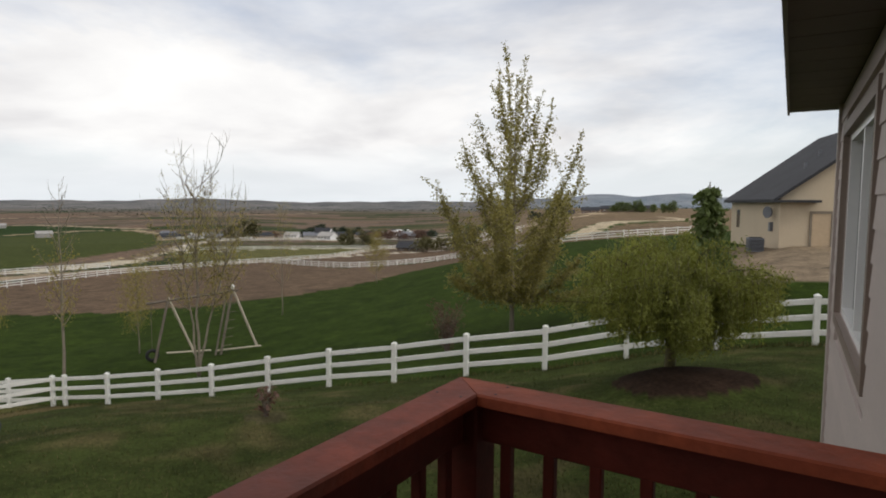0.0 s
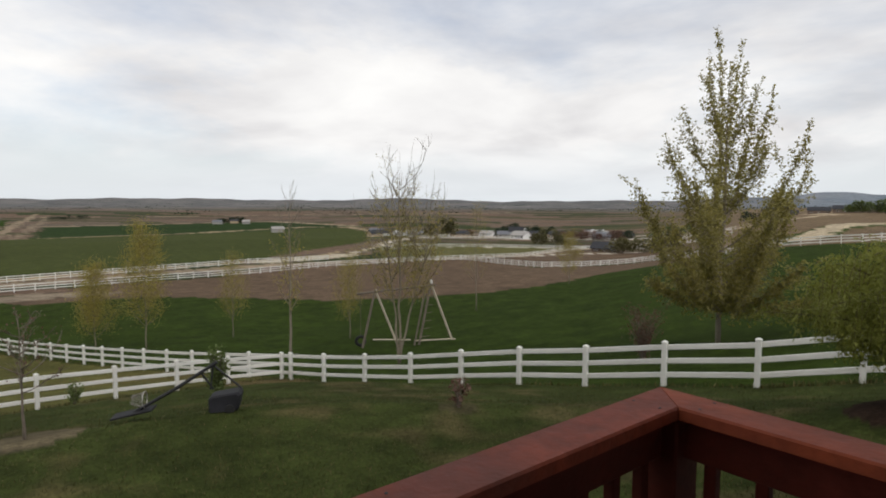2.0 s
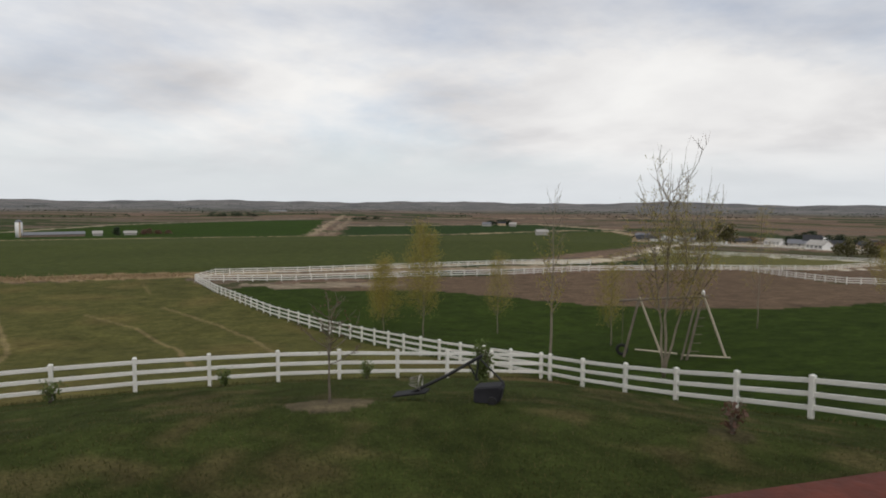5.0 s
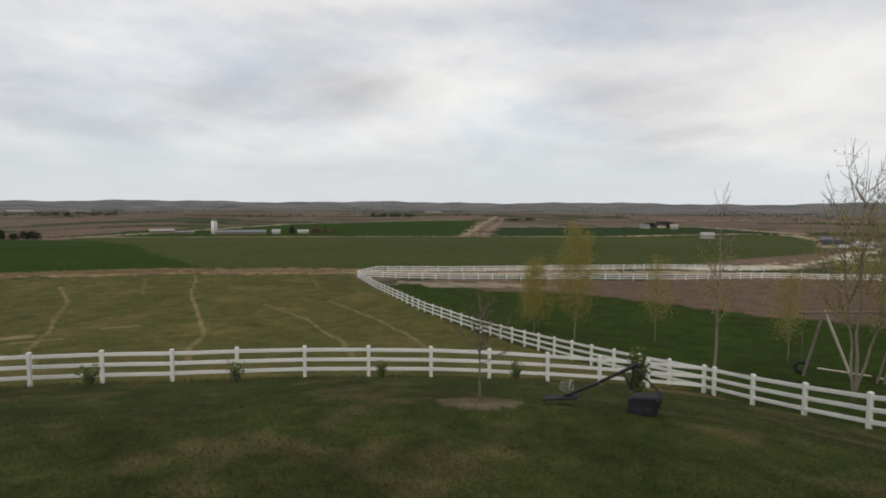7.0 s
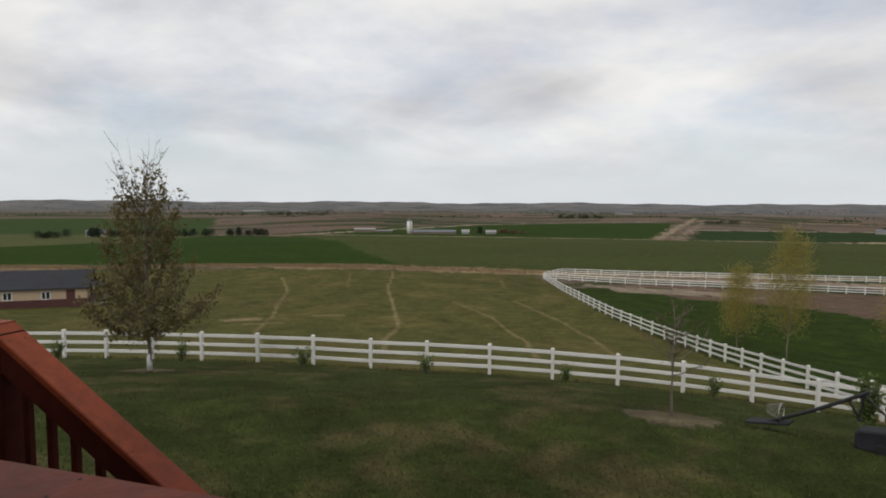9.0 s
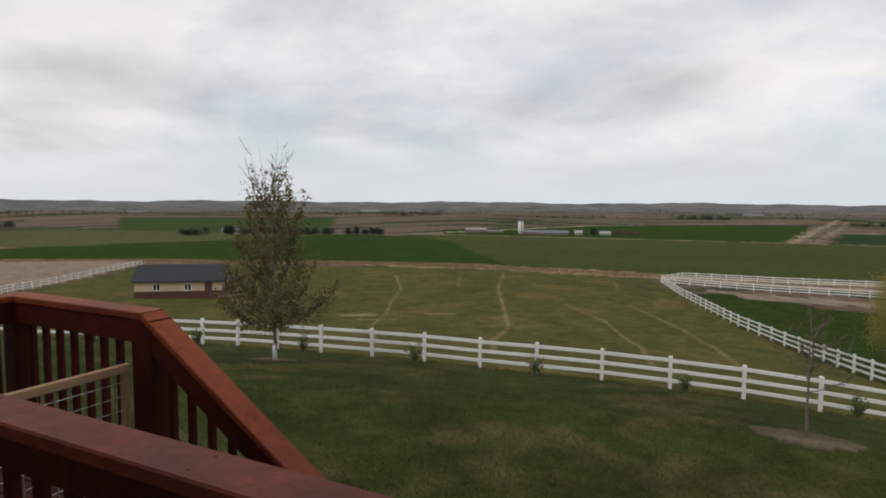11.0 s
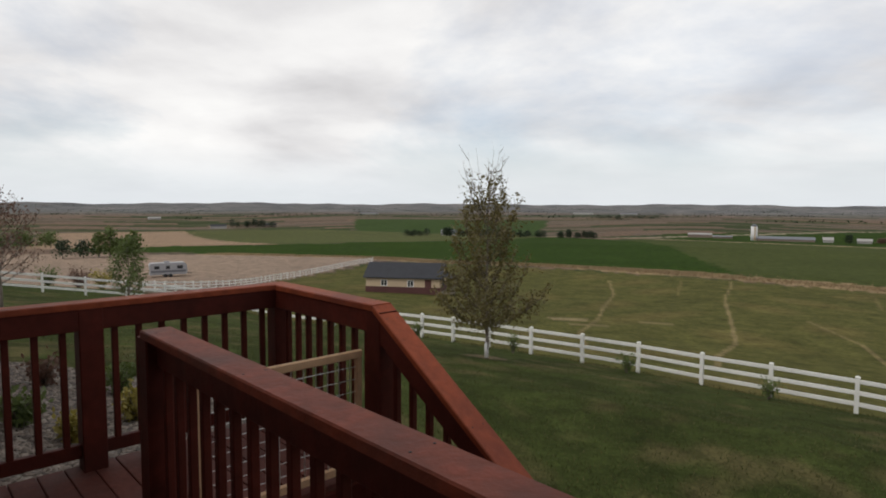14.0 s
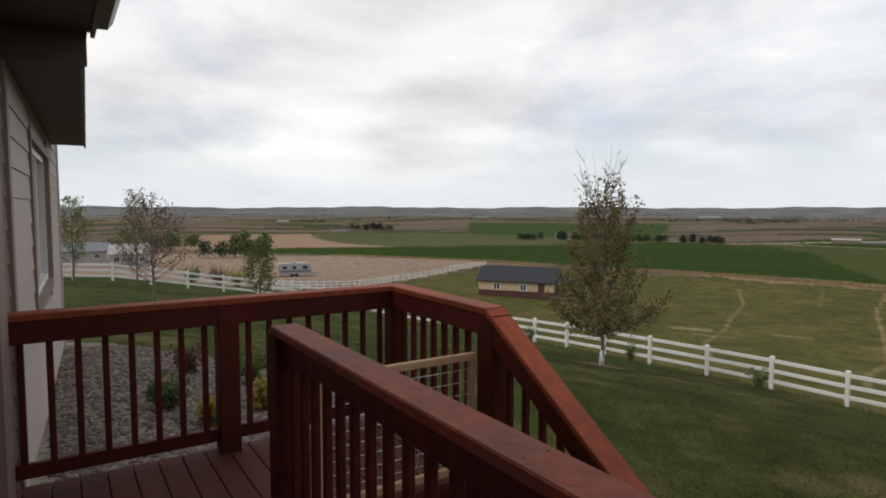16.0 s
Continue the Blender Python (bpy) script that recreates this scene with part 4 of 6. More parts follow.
def shoot_tree(name, x, y, height, label, bark, leaf, seed, girth, low, limbs, profile, lift=0.3, crowd=0.85, twig=0.011, leaf_size=0.06, per_metre=40, scatter=0.05, fuzz=0.0, bare=1.1, forks=(), side_shoots=5, bow=0.75):
    """A young tree whose limbs swing out and then climb as long upright shoots, leaves clinging to them.
    profile: (share of the height, radius of the crown there); fuzz: loose twigs low in the crown; forks: (bearing, lean) of further stems."""
    rnd = random.Random(seed)
    t = thing(name, pose(x, y, on_ground(x, y), 0, 0, 0), label, "tree")
    wood, spots = Shape(), []
    stems = [(Vector((0, 0, 0)), 0.94)] + [(Vector((math.cos(a), math.sin(a), 0)) * lean * height, 0.8) for a, lean in forks]
    lines = []
    for lean, share in stems:
        pts = [Vector((0, 0, 0.88 * height * share * i / 11)) + lean * min(1, i / 7) ** 1.2 + Vector((rnd.uniform(-1, 1), rnd.uniform(-1, 1), 0)) * height * 0.004 * (i > 0) for i in range(12)]
        pts[0] = Vector((0, 0, -0.25))
        rad = [max(girth * share * (1 - i / 11) ** 0.95, 0.006) for i in range(12)]
        wood.tube(pts, rad, 8)
        lines.append((pts, rad, share))
    levels, radii = [p[0] for p in profile], [p[1] for p in profile]
    for i in range(limbs):
        pts, rad, share = lines[i % len(lines)]
        tip_h = (low + (0.97 - low) * ((i + rnd.random()) / limbs) ** crowd) * share
        a = i * 2.4 + rnd.uniform(-0.5, 0.5)
        r = float(np.interp(tip_h, levels, radii)) * rnd.uniform(0.42, 1.1)
        out = Vector((math.cos(a), math.sin(a), 0))
        z1 = tip_h * height
        z0 = max(low * 0.6 * height, z1 - lift * height * rnd.uniform(0.6, 1.15) - 0.4 * r)
        at = min(z0 / (0.88 * height * share), 0.99) * 11
        k = int(at)
        base = pts[k].lerp(pts[k + 1], at - k)
        tip = Vector((pts[min(k + 2, 11)].x, pts[min(k + 2, 11)].y, z1)) + out * r
        ctl = base + out * r * bow + Vector((0, 0, (z1 - z0) * 0.28))
        line = []
        for j in range(9):
            q = j / 8
            p = base * (1 - q) ** 2 + ctl * 2 * q * (1 - q) + tip * q * q
            line.append(p + Vector((rnd.gauss(0, 1), rnd.gauss(0, 1), 0)) * 0.012 * height * 0.25 * (j > 0))
        thick = max(rad[k] * 0.42, twig)
        wood.tube(line, [thick * (1 - 0.88 * j / 8) for j in range(9)], 5)
        length = (tip - base).length
        shoots = [(line, 0.3, 1.0)]
        for j in range(side_shoots):
            q = rnd.uniform(0.25, 0.92)
            m = min(int(q * 8), 7)
            b = line[m].lerp(line[m + 1], q * 8 - m)
            d = (Vector((rnd.gauss(0, 0.5), rnd.gauss(0, 0.5), 0)) + out * 0.25 + Vector((0, 0, rnd.uniform(0.5, 1.3)))).normalized()
            e = b + d * length * rnd.uniform(0.12, 0.3)
            sub = [b, b.lerp(e, 0.5) + out * 0.02, e]
            wood.tube(sub, [0.75 * twig, 0.55 * twig, 0.3 * twig], 3)
            shoots.append((sub, 0.1, 0.8))
        for sub, first, much in shoots:
            run_ = (Vector(sub[-1]) - Vector(sub[0])).length
            n = len(sub) - 1
            for _ in range(int(per_metre * much * run_)):
                q = rnd.uniform(first, 1.0)
                m = min(int(q * n), n - 1)
                p = sub[m].lerp(sub[m + 1], q * n - m)
                if rnd.random() < (bare - p.z / height) / 0.16:
                    spots.append(p + Vector([rnd.gauss(0, scatter) for _ in range(3)]))
        for _ in range(int(fuzz * length * max(0, 1.15 - z1 / height * 1.3))):
            q = rnd.uniform(0.15, 0.9)
            m = min(int(q * 8), 7)
            b = line[m].lerp(line[m + 1], q * 8 - m)
            d = Vector((rnd.gauss(0, 1), rnd.gauss(0, 1), rnd.gauss(0, 0.8))).normalized() * rnd.uniform(0.2, 0.7)
            wood.tube([b, b + d], [0.005, 0.003], 3)
            spots += [b + d * rnd.uniform(0.1, 1.1) + Vector([rnd.gauss(0, 0.07) for _ in range(3)]) for _ in range(7)]
    part("trunk", wood, bark, t, soft=True)
    leaves("crown", spots, leaf_size, leaf, t, seed)
    return t


shoot_tree("poplar", *bearing(-6.6, 27.5), 14.0, "tall poplar with upright shoots and small yellow-green spring leaves", PALEBARK, POPLAR_LEAF, 3, 0.12, 0.17, 42,
           ((0.2, 3.6), (0.3, 4.3), (0.45, 4.1), (0.55, 3.6), (0.66, 2.8), (0.78, 1.7), (0.88, 0.9), (1.0, 0.3)), lift=0.25, crowd=0.95, leaf_size=0.072, per_metre=50, scatter=0.045, fuzz=62, side_shoots=2)
shoot_tree("swing_tree", *bearing(22.3, 33), 14.0, "nearly bare young tree with several stems and upright twigs", PALEBARK, SPRING_LEAF, 5, 0.085, 0.4, 46,
           ((0.2, 1.2), (0.45, 1.8), (0.7, 2.1), (0.9, 1.9), (1.0, 1.3)), lift=0.24, crowd=0.45, twig=0.024, leaf_size=0.05, per_metre=7, scatter=0.09, fuzz=22, bare=0.6, forks=((2.9, 0.06), (0.1, 0.11)), side_shoots=3)
tree("slender_tree", *bearing(32.4, 31), 9.4, "thin leafless young tree behind the fence", PALEBARK, SPRING_LEAF, 6, girth=0.075, start=0.3, limbs=26, reach=0.2, rise=1.1, twigs=7, leaf_size=0.05, per_twig=16, bare_top=0.8, scatter=0.12)
tree("budding_tree", *bearing(44.6, 48), 8.8, "young tree hazy with yellow-green buds", PALEBARK, SPRING_LEAF, 7, girth=0.049, start=0.16, limbs=36, reach=0.36, rise=1.0, twigs=8, leaf_size=0.055, per_twig=58, group="budding trees", scatter=0.3)
tree("budding_tree", *bearing(48.4, 50), 6.2, "young tree hazy with yellow-green buds", PALEBARK, SPRING_LEAF, 8, girth=0.042, start=0.16, limbs=32, reach=0.42, rise=0.95, twigs=8, leaf_size=0.055, per_twig=56, group="budding trees", scatter=0.3)
tree("budding_tree", *bearing(37.5, 52), 6.6, "young tree hazy with yellow-green buds", PALEBARK, SPRING_LEAF, 9, girth=0.042, start=0.2, limbs=28, reach=0.36, rise=1.0, twigs=7, leaf_size=0.05, per_twig=30, group="budding trees", scatter=0.3)
tree("budding_tree", *bearing(15.0, 58), 10.4, "thin leafless young tree in the paddock", PALEBARK, SPRING_LEAF, 10, girth=0.042, start=0.25, limbs=26, reach=0.24, rise=1.1, twigs=6, leaf_size=0.043, per_twig=19, group="budding trees", scatter=0.15)
tree("budding_tree", *bearing(6.3, 80), 6.5, "small yellow-green budding tree by the ploughed soil", PALEBARK, SPRING_LEAF, 11, girth=0.042, start=0.15, limbs=26, reach=0.4, rise=0.95, twigs=7, leaf_size=0.06, per_twig=36, group="budding trees", scatter=0.22)
tree("budding_tree", *bearing(27, 46), 6.0, "small yellow-green budding tree in the paddock", PALEBARK, SPRING_LEAF, 12, girth=0.042, start=0.2, limbs=26, reach=0.36, rise=1.0, twigs=7, leaf_size=0.05, per_twig=30, group="budding trees", scatter=0.3)
maple = shoot_tree("maple", *bearing(100.8, 20.6), 8.1, "young bronze-green tree with bare upright tips and white trunk guard", BARK, MAPLE_LEAF, 13, 0.07, 0.22, 52,
                   ((0.2, 1.9), (0.28, 2.35), (0.4, 2.1), (0.55, 1.5), (0.7, 1.15), (0.85, 0.95), (1.0, 0.4)), lift=0.22, crowd=0.8, twig=0.013, leaf_size=0.068, per_metre=26, scatter=0.045, fuzz=15, bare=0.8, side_shoots=4)
part("trunk_guard", Shape().tube([(0, 0, 0.02), (0, 0, 0.3), (0, 0, 0.56)], [0.08, 0.077, 0.074], 12), FRAME, maple, "white plastic trunk guard", soft=True)
tree("sapling", -10.0, 7.4, 2.1, "leafless reddish sapling in a ring of bare earth", BARK, REDBUD_LEAF, 14, girth=0.028, start=0.36, limbs=15, reach=0.6, rise=0.62, twigs=7, leaf_size=0.03, per_twig=4, scatter=0.03)
tree("yard_tree", *bearing(141.4, 27), 4.1, "small spreading tree with reddish-brown leaves", BARK, REDBUD_LEAF, 15, girth=0.07, start=0.2, limbs=34, reach=0.55, rise=0.75, twigs=8, leaf_size=0.06, per_twig=9, scatter=0.1)
tree("yard_tree", *bearing(142.6, 40), 5.6, "upright young tree with thin green leaves", BARK, SHRUB_LEAF, 16, girth=0.06, start=0.2, limbs=30, reach=0.36, rise=1.0, twigs=7, leaf_size=0.07, per_twig=9)
tree("yard_tree", *bearing(147.2, 42), 5.0, "upright young tree with thin green leaves", BARK, SHRUB_LEAF, 17, girth=0.08, start=0.2, limbs=28, reach=0.4, rise=0.95, twigs=6, leaf_size=0.08, per_twig=12)
tree("yard_tree", *bearing(132.6, 36), 3.6, "small bushy green tree by the white fence", BARK, SHRUB_LEAF, 18, girth=0.07, start=0.12, limbs=30, reach=0.42, rise=0.9, twigs=6, leaf_size=0.08, per_twig=18)


def willow(x, y, h, r):
    """A weeping tree: a short trunk, arching limbs and long hanging strands of narrow leaves."""
    rnd = random.Random(21)
    t = thing("willow", pose(x, y, on_ground(x, y) + 0.2), "small weeping willow with dense olive-green hanging leaves", "tree")
    wood, spots = Shape(), []
    wood.tube([(0, 0, -0.4), (0.02, 0.01, 0.3), (-0.03, 0.02, 0.8), (0.02, 0, 1.25)], [0.12, 0.095, 0.085, 0.08], 9)
    for i in range(36):
        a = i * 2.4 + rnd.uniform(-0.4, 0.4)
        rr = r * rnd.uniform(0.3, 1.12) * (1 + 0.14 * math.sin(a * 2 + 1))
        top = h * (1.05 - 0.4 * (rr / r) ** 2) * rnd.uniform(0.72, 1.16)
        out = Vector((math.cos(a), math.sin(a), 0))
        line = [Vector((0, 0, 1.0 + rnd.uniform(0, 0.3)))]
        for j in range(1, 7):
            q = j / 6
            line.append(out * rr * q + Vector((rnd.gauss(0, 0.05), rnd.gauss(0, 0.05), 1.1 + (top - 1.1) * math.sin(q * 2.0) / 0.93)))
        wood.tube(line, [0.032 * (1 - 0.85 * j / 6) for j in range(7)], 5)
        for _ in range(420):
            q = rnd.uniform(0.2, 1.0)
            m = min(int(q * 6), 5)
            spots.append(line[m].lerp(line[m + 1], q * 6 - m) + Vector((rnd.gauss(0, 0.08), rnd.gauss(0, 0.08), rnd.gauss(0.03, 0.07))))
        for k in range(17):
            q = 0.25 + 0.75 * (k + rnd.random()) / 17
            m = min(int(q * 6), 5)
            b = line[m].lerp(line[m + 1], q * 6 - m) + Vector((rnd.gauss(0, 0.16), rnd.gauss(0, 0.16), rnd.uniform(-0.05, 0.1)))
            drop = min(rnd.uniform(0.6, 1.9), max(b.z - 0.2 - 0.85 * (Vector((b.x, b.y, 0)).length / r) ** 1.5 - rnd.uniform(0, 0.4), 0.15))
            sway = Vector((rnd.uniform(-0.14, 0.14), rnd.uniform(-0.14, 0.14), 0)) + out * rnd.uniform(0.0, 0.18)
            end = b + sway + Vector((0, 0, -drop))
            wood.tube([b, b.lerp(end, 0.5) + sway * 0.3, end], [0.006, 0.004, 0.002], 3)
            for _ in range(int(95 * drop) + 14):
                s = rnd.random()
                spots.append(b.lerp(end, s) + sway * 1.2 * s * (1 - s) + Vector((rnd.gauss(0, 0.05), rnd.gauss(0, 0.05), rnd.gauss(0, 0.05))))
    part("trunk", wood, WILLOWBARK, t, soft=True)
    leaves("crown", spots, 0.022, WILLOW_LEAF, t, 22, hang=0.9, long=3.2)


willow(4.3, 11.3, 2.42, 2.02)


def shrub(name, x, y, h, w, label, leaf, seed, stems=14, per=60, size=0.05, group=""):
    rnd = random.Random(seed)
    t = thing(name, pose(x, y, on_ground(x, y)), label, "shrub", group)
    wood, spots = Shape(), []
    for i in range(stems):
        a = i * 2.4 + rnd.uniform(-0.4, 0.4)
        tip = Vector((math.cos(a) * w / 2 * rnd.uniform(0.3, 1), math.sin(a) * w / 2 * rnd.uniform(0.3, 1), h * rnd.uniform(0.6, 1.05)))
        mid = Vector((tip.x * 0.35, tip.y * 0.35, tip.z * 0.55))
        wood.tube([(tip.x * 0.05, tip.y * 0.05, -0.1), mid, tip], [0.014, 0.009, 0.004], 4)
        for _ in range(per):
            s = rnd.uniform(0.2, 1.05)
            b = mid * (s * 2) if s < 0.5 else mid.lerp(tip, s * 2 - 1)
            spots.append(b + Vector([rnd.gauss(0, 0.06 * w + 0.02) for _ in range(3)]))
    part("stem", wood, BARK, t)
    leaves("foliage", spots, size, leaf, t, seed)
    return t


# a row of young shrubs inside the left fence
rnd = random.Random(31)
ax, ay = FENCE_LEFT[0]
bx, by = FENCE_LEFT[2]
run = math.hypot(bx - ax, by - ay)
for i, s in enumerate((3.6, 8.4, 13.6, 18.8, 23.6, 28.6, 34, 40)):
    q = s / run
    shrub("fence_shrub", ax + (bx - ax) * q + 1.3, ay + (by - ay) * q - 0.5, rnd.uniform(0.65, 0.95), rnd.uniform(0.5, 0.85), "low green shrub on the lawn by the white fence", SHRUB_LEAF, 40 + i, stems=12, per=26, size=0.06, group="shrubs along the fence")
shrub("brown_shrub", -3.35, 11.25, 0.62, 0.5, "small half-bare shrub with reddish-brown leaves", REDBUD_LEAF, 51, stems=9, per=14, size=0.06)
shrub("young_evergreen", *bearing(38.9, 15.4), 1.15, 0.5, "narrow young evergreen beside the fallen hoop", SHRUB_LEAF, 52, stems=22, per=45, size=0.06)
shrub("purple_shrub", *bearing(-0.4, 25.5), 2.2, 1.7, "leafless purplish shrub beyond the fence", REDBUD_LEAF, 53, stems=40, per=30, size=0.06)
for i, (px, py, hh, leaf, label) in enumerate((
        (-4.65, -5.64, 0.34, SHRUB_LEAF, "low dark green plant in the river-rock bed"), (-4.6, -4.89, 0.3, SPRING_LEAF, "small yellow-green plant in the river-rock bed"),
        (-5.7, -5.18, 0.34, SPRING_LEAF, "small yellow-green plant in the river-rock bed"), (-6.35, -7.25, 0.36, REDBUD_LEAF, "dry reddish-brown plant in the river-rock bed"),
        (-6.64, -6.27, 0.36, SHRUB_LEAF, "low dark green plant in the river-rock bed"))):
    shrub("bed_plant", px, py, hh, hh * 1.3, label, leaf, 60 + i, stems=14, per=40, size=0.045, group="plants in the rock bed")


def conifer(name, x, y, h, w, label, seed, leaf=None, tiers=14, count=26, group=""):
    rnd = random.Random(seed)
    t = thing(name, pose(x, y, on_ground(x, y)), label, "tree", group)
    wood, spots = Shape(), []
    wood.tube([(0, 0, -0.2), (0, 0, h * 0.5), (0, 0, h)], [0.03 * h, 0.018 * h, 0.004 * h], 7)
    for k in range(tiers):
        q = 0.06 + 0.92 * k / tiers
        for j in range(9):
            a = j * 0.698 + k * 0.37 + rnd.uniform(-0.2, 0.2)
            l = w / 2 * (1 - q) ** 0.85 * rnd.uniform(0.7, 1.15) + 0.03 * w
            b, e = Vector((0, 0, h * q)), Vector((math.cos(a) * l, math.sin(a) * l, h * q - l * 0.12))
            wood.tube([b, e], [0.008 * h * (1 - q) + 0.004, 0.003], 3)
            for _ in range(count):
                s = rnd.uniform(0.15, 1.05)
                spots.append(b.lerp(e, s) + Vector((rnd.gauss(0, 0.03 * w), rnd.gauss(0, 0.03 * w), rnd.gauss(0, 0.012 * h))))
    part("trunk", wood, BARK, t)
    leaves("crown", spots, 0.045 * w + 0.02, leaf or DARK_LEAF, t, seed)
    return t


conifer("spruce", *bearing(-23.6, 24), 4.75, 2.6, "dark green spruce beside the neighbouring house", 71, leaf=SHRUB_LEAF)


# ---- things in the yard ----
WEATHERED = material("weathered_pole", (0.5, 0.44, 0.34), 0.85, grain=12, vary=0.15)


def tube_ring(R, r, seg=28, sides=10):
    s = Shape()
    v = [((R + r * math.cos(b)) * math.cos(a), r * 0.9 * math.sin(b), (R + r * math.cos(b)) * math.sin(a)) for a in [i * math.tau / seg for i in range(seg)] for b in [j * math.tau / sides for j in range(sides)]]
    f = [(i * sides + j, ((i + 1) % seg) * sides + j, ((i + 1) % seg) * sides + (j + 1) % sides, i * sides + (j + 1) % sides) for i in range(seg) for j in range(sides)]
    return s.add(v, f)


def swing_set():
    lx, ly = bearing(24.6, 41)
    rx, ry = bearing(19.3, 41.5)
    g0, g1 = on_ground(lx, ly), on_ground(rx, ry)
    o = Vector((lx, ly, g0))
    L, R = Vector((0, 0, 0)), Vector((rx - lx, ry - ly, g1 - g0))
    side = Vector((-(R.y), R.x, 0)).normalized()
    s = thing("playground_swing", Matrix.Translation(o), "old timber swing frame with a ladder, standing in the grass", "swing")
    up = Vector((0, 0, 1))
    tl, tr = L + up * 3.75, R + up * 4.0
    ext = (tr - tl).normalized()
    part("top_beam", Shape().tube([tl - ext * 1.25, tr + ext * 0.3], [0.08, 0.075], 7), BARK, s)
    for b, top, mat in ((L, tl, BARK), (R, tr, BARK)):
        for k, m in ((-1.3, BARK), (1.3, WEATHERED)):
            foot = b + side * k * 0.4 + ext * (1.65 if k > 0 else -0.95)
            foot.z = on_ground(foot.x + o.x, foot.y + o.y, 0.2) - o.z
            part("leg", Shape().tube([foot, top + up * 0.15], [0.085, 0.075], 7), m, s)
    for i in range(6):
        q = 0.15 + 0.13 * i
        a = (R - side * 0.52 - ext * 0.55).lerp(tr, q)
        part("rung", Shape().tube([a - ext * 0.3, a + ext * 0.3], [0.025, 0.025], 5), BARK, s)
    part("ladder_rail", Shape().tube([R - side * 0.52 - ext * 1.25, tr - ext * 0.35], [0.06, 0.06], 6), BARK, s)
    for a, b in ((R - ext * 1.2 + up * 0.35, R + ext * 1.7 + up * 0.1), (L - ext * 0.2 + up * 0.55, L + ext * 2.4 + up * 0.2)):
        part("cross_pole", Shape().tube([a - side * 0.3, b - side * 0.3], [0.055, 0.05], 6), WEATHERED, s)
    part("lantern", Shape().tube([tr + up * 0.15, tr + up * 0.28, tr + up * 0.42], [0.1, 0.13, 0.05], 8), FRAME, s, "white knob on the frame's top")
    # the tyre hangs from the beam
    tyre = thing("tyre_swing", Matrix.Translation(o + tl - ext * 1.0), "black rubber tyre hanging from a rope", "tyre swing")
    ring = part("tyre", tube_ring(0.3, 0.1), RUBBER, tyre, soft=True)
    drop = 3.75 - 0.5
    ring.matrix_local = Matrix.Translation((0, 0, -drop)) @ Matrix.Rotation(0.5, 4, "Z")
    part("rope", Shape().tube([(0, 0, -0.03), (0, 0, -drop + 0.36)], [0.014, 0.014], 5), BARK, tyre)


swing_set()


def fallen_hoop():
    bx, by = bearing(38.2, 12.1)
    g = on_ground(bx, by)
    h = thing("basketball_hoop", Matrix.Translation((bx, by, g)), "black portable basketball hoop fallen over on the lawn", "basketball hoop")
    o = Vector((bx, by, g))
    left = Vector((*bearing(45.7, 12.5), 0)) - Vector((bx, by, 0))
    d = left.normalized()
    n = Vector((d.y, -d.x, 0))
    low = left + Vector((0, 0, on_ground(bx + left.x, by + left.y) - g + 0.16))
    high = d * 0.15 + Vector((0, 0, 0.95))
    tank = Shape()
    prof = [(-0.25, 0.0), (0.2, 0.03), (0.25, 0.08), (0.3, 0.34), (0.25, 0.4), (-0.24, 0.33), (-0.29, 0.28), (-0.29, 0.05)]
    k = len(prof)
    rings = ((-0.2, 0.86), (-0.16, 1.0), (0.16, 1.0), (0.2, 0.86))
    tank.add([-d * a * s + n * w + Vector((0, 0, 0.2 + (b - 0.2) * s)) for w, s in rings for a, b in prof],
             [(r * k + i, r * k + (i + 1) % k, (r + 1) * k + (i + 1) % k, (r + 1) * k + i) for r in range(3) for i in range(k)] + [tuple(range(k - 1, -1, -1)), tuple(range(3 * k, 4 * k))])
    part("base_tank", tank, BLACK, h, "black plastic base tank standing on edge")
    for w in (-0.22, 0.22):
        part("wheel", Shape().tube([n * (w - 0.03) - d * 0.1 + Vector((0, 0, 0.09)), n * (w + 0.03) - d * 0.1 + Vector((0, 0, 0.09))], [0.09, 0.09], 14), RUBBER, h)
    part("pole", Shape().tube([high, high.lerp(low, 0.5) - Vector((0, 0, 0.03)), low], [0.034, 0.034, 0.034], 10), STEEL, h)
    for a in (-0.28, 0.3):
        part("strut", Shape().tube([high.lerp(low, 0.02 + abs(a) * 0.1), -d * a + Vector((0, 0, 0.42))], [0.018, 0.018], 6), STEEL, h)
    part("strut", Shape().tube([high.lerp(low, 0.2), d * 0.25 + n * 0.1 + Vector((0, 0, 0.4))], [0.018, 0.018], 6), STEEL, h)
    board = Shape().beam(low - d * 0.36 + Vector((0, 0, 0.07)), low + d * 0.36 + Vector((0, 0, -0.07)), 0.34, 0.035, up=(0, 0, 1), bevel=0.01)
    part("backboard", board, BLACK, h, "black backboard lying face down")
    ring = Shape()
    c = low - d * 0.2 + Vector((0, 0, 0.24))
    pts = [c + n * 0.15 * math.cos(i * math.tau / 20) + Vector((0, 0, 0.15 * math.sin(i * math.tau / 20))) for i in range(21)]
    ring.tube(pts, [0.01] * 21, 6)
    part("rim", ring, WIRE, h)
    net = Shape()
    for i in range(12):
        a, b = i * math.tau / 12, (i + 0.8) * math.tau / 12
        for e in (b, a - 0.42):
            net.tube([c + n * 0.15 * math.cos(a) + Vector((0, 0, 0.15 * math.sin(a))), c + d * 0.18 + n * 0.1 * math.cos(e) + Vector((0, 0, 0.1 * math.sin(e))), c + d * 0.24 + n * 0.07 * math.cos(e) + Vector((0, 0, 0.07 * math.sin(e)))], [0.0025] * 3, 4)
    part("net", net, ROCK, h, "white cord net")


fallen_hoop()


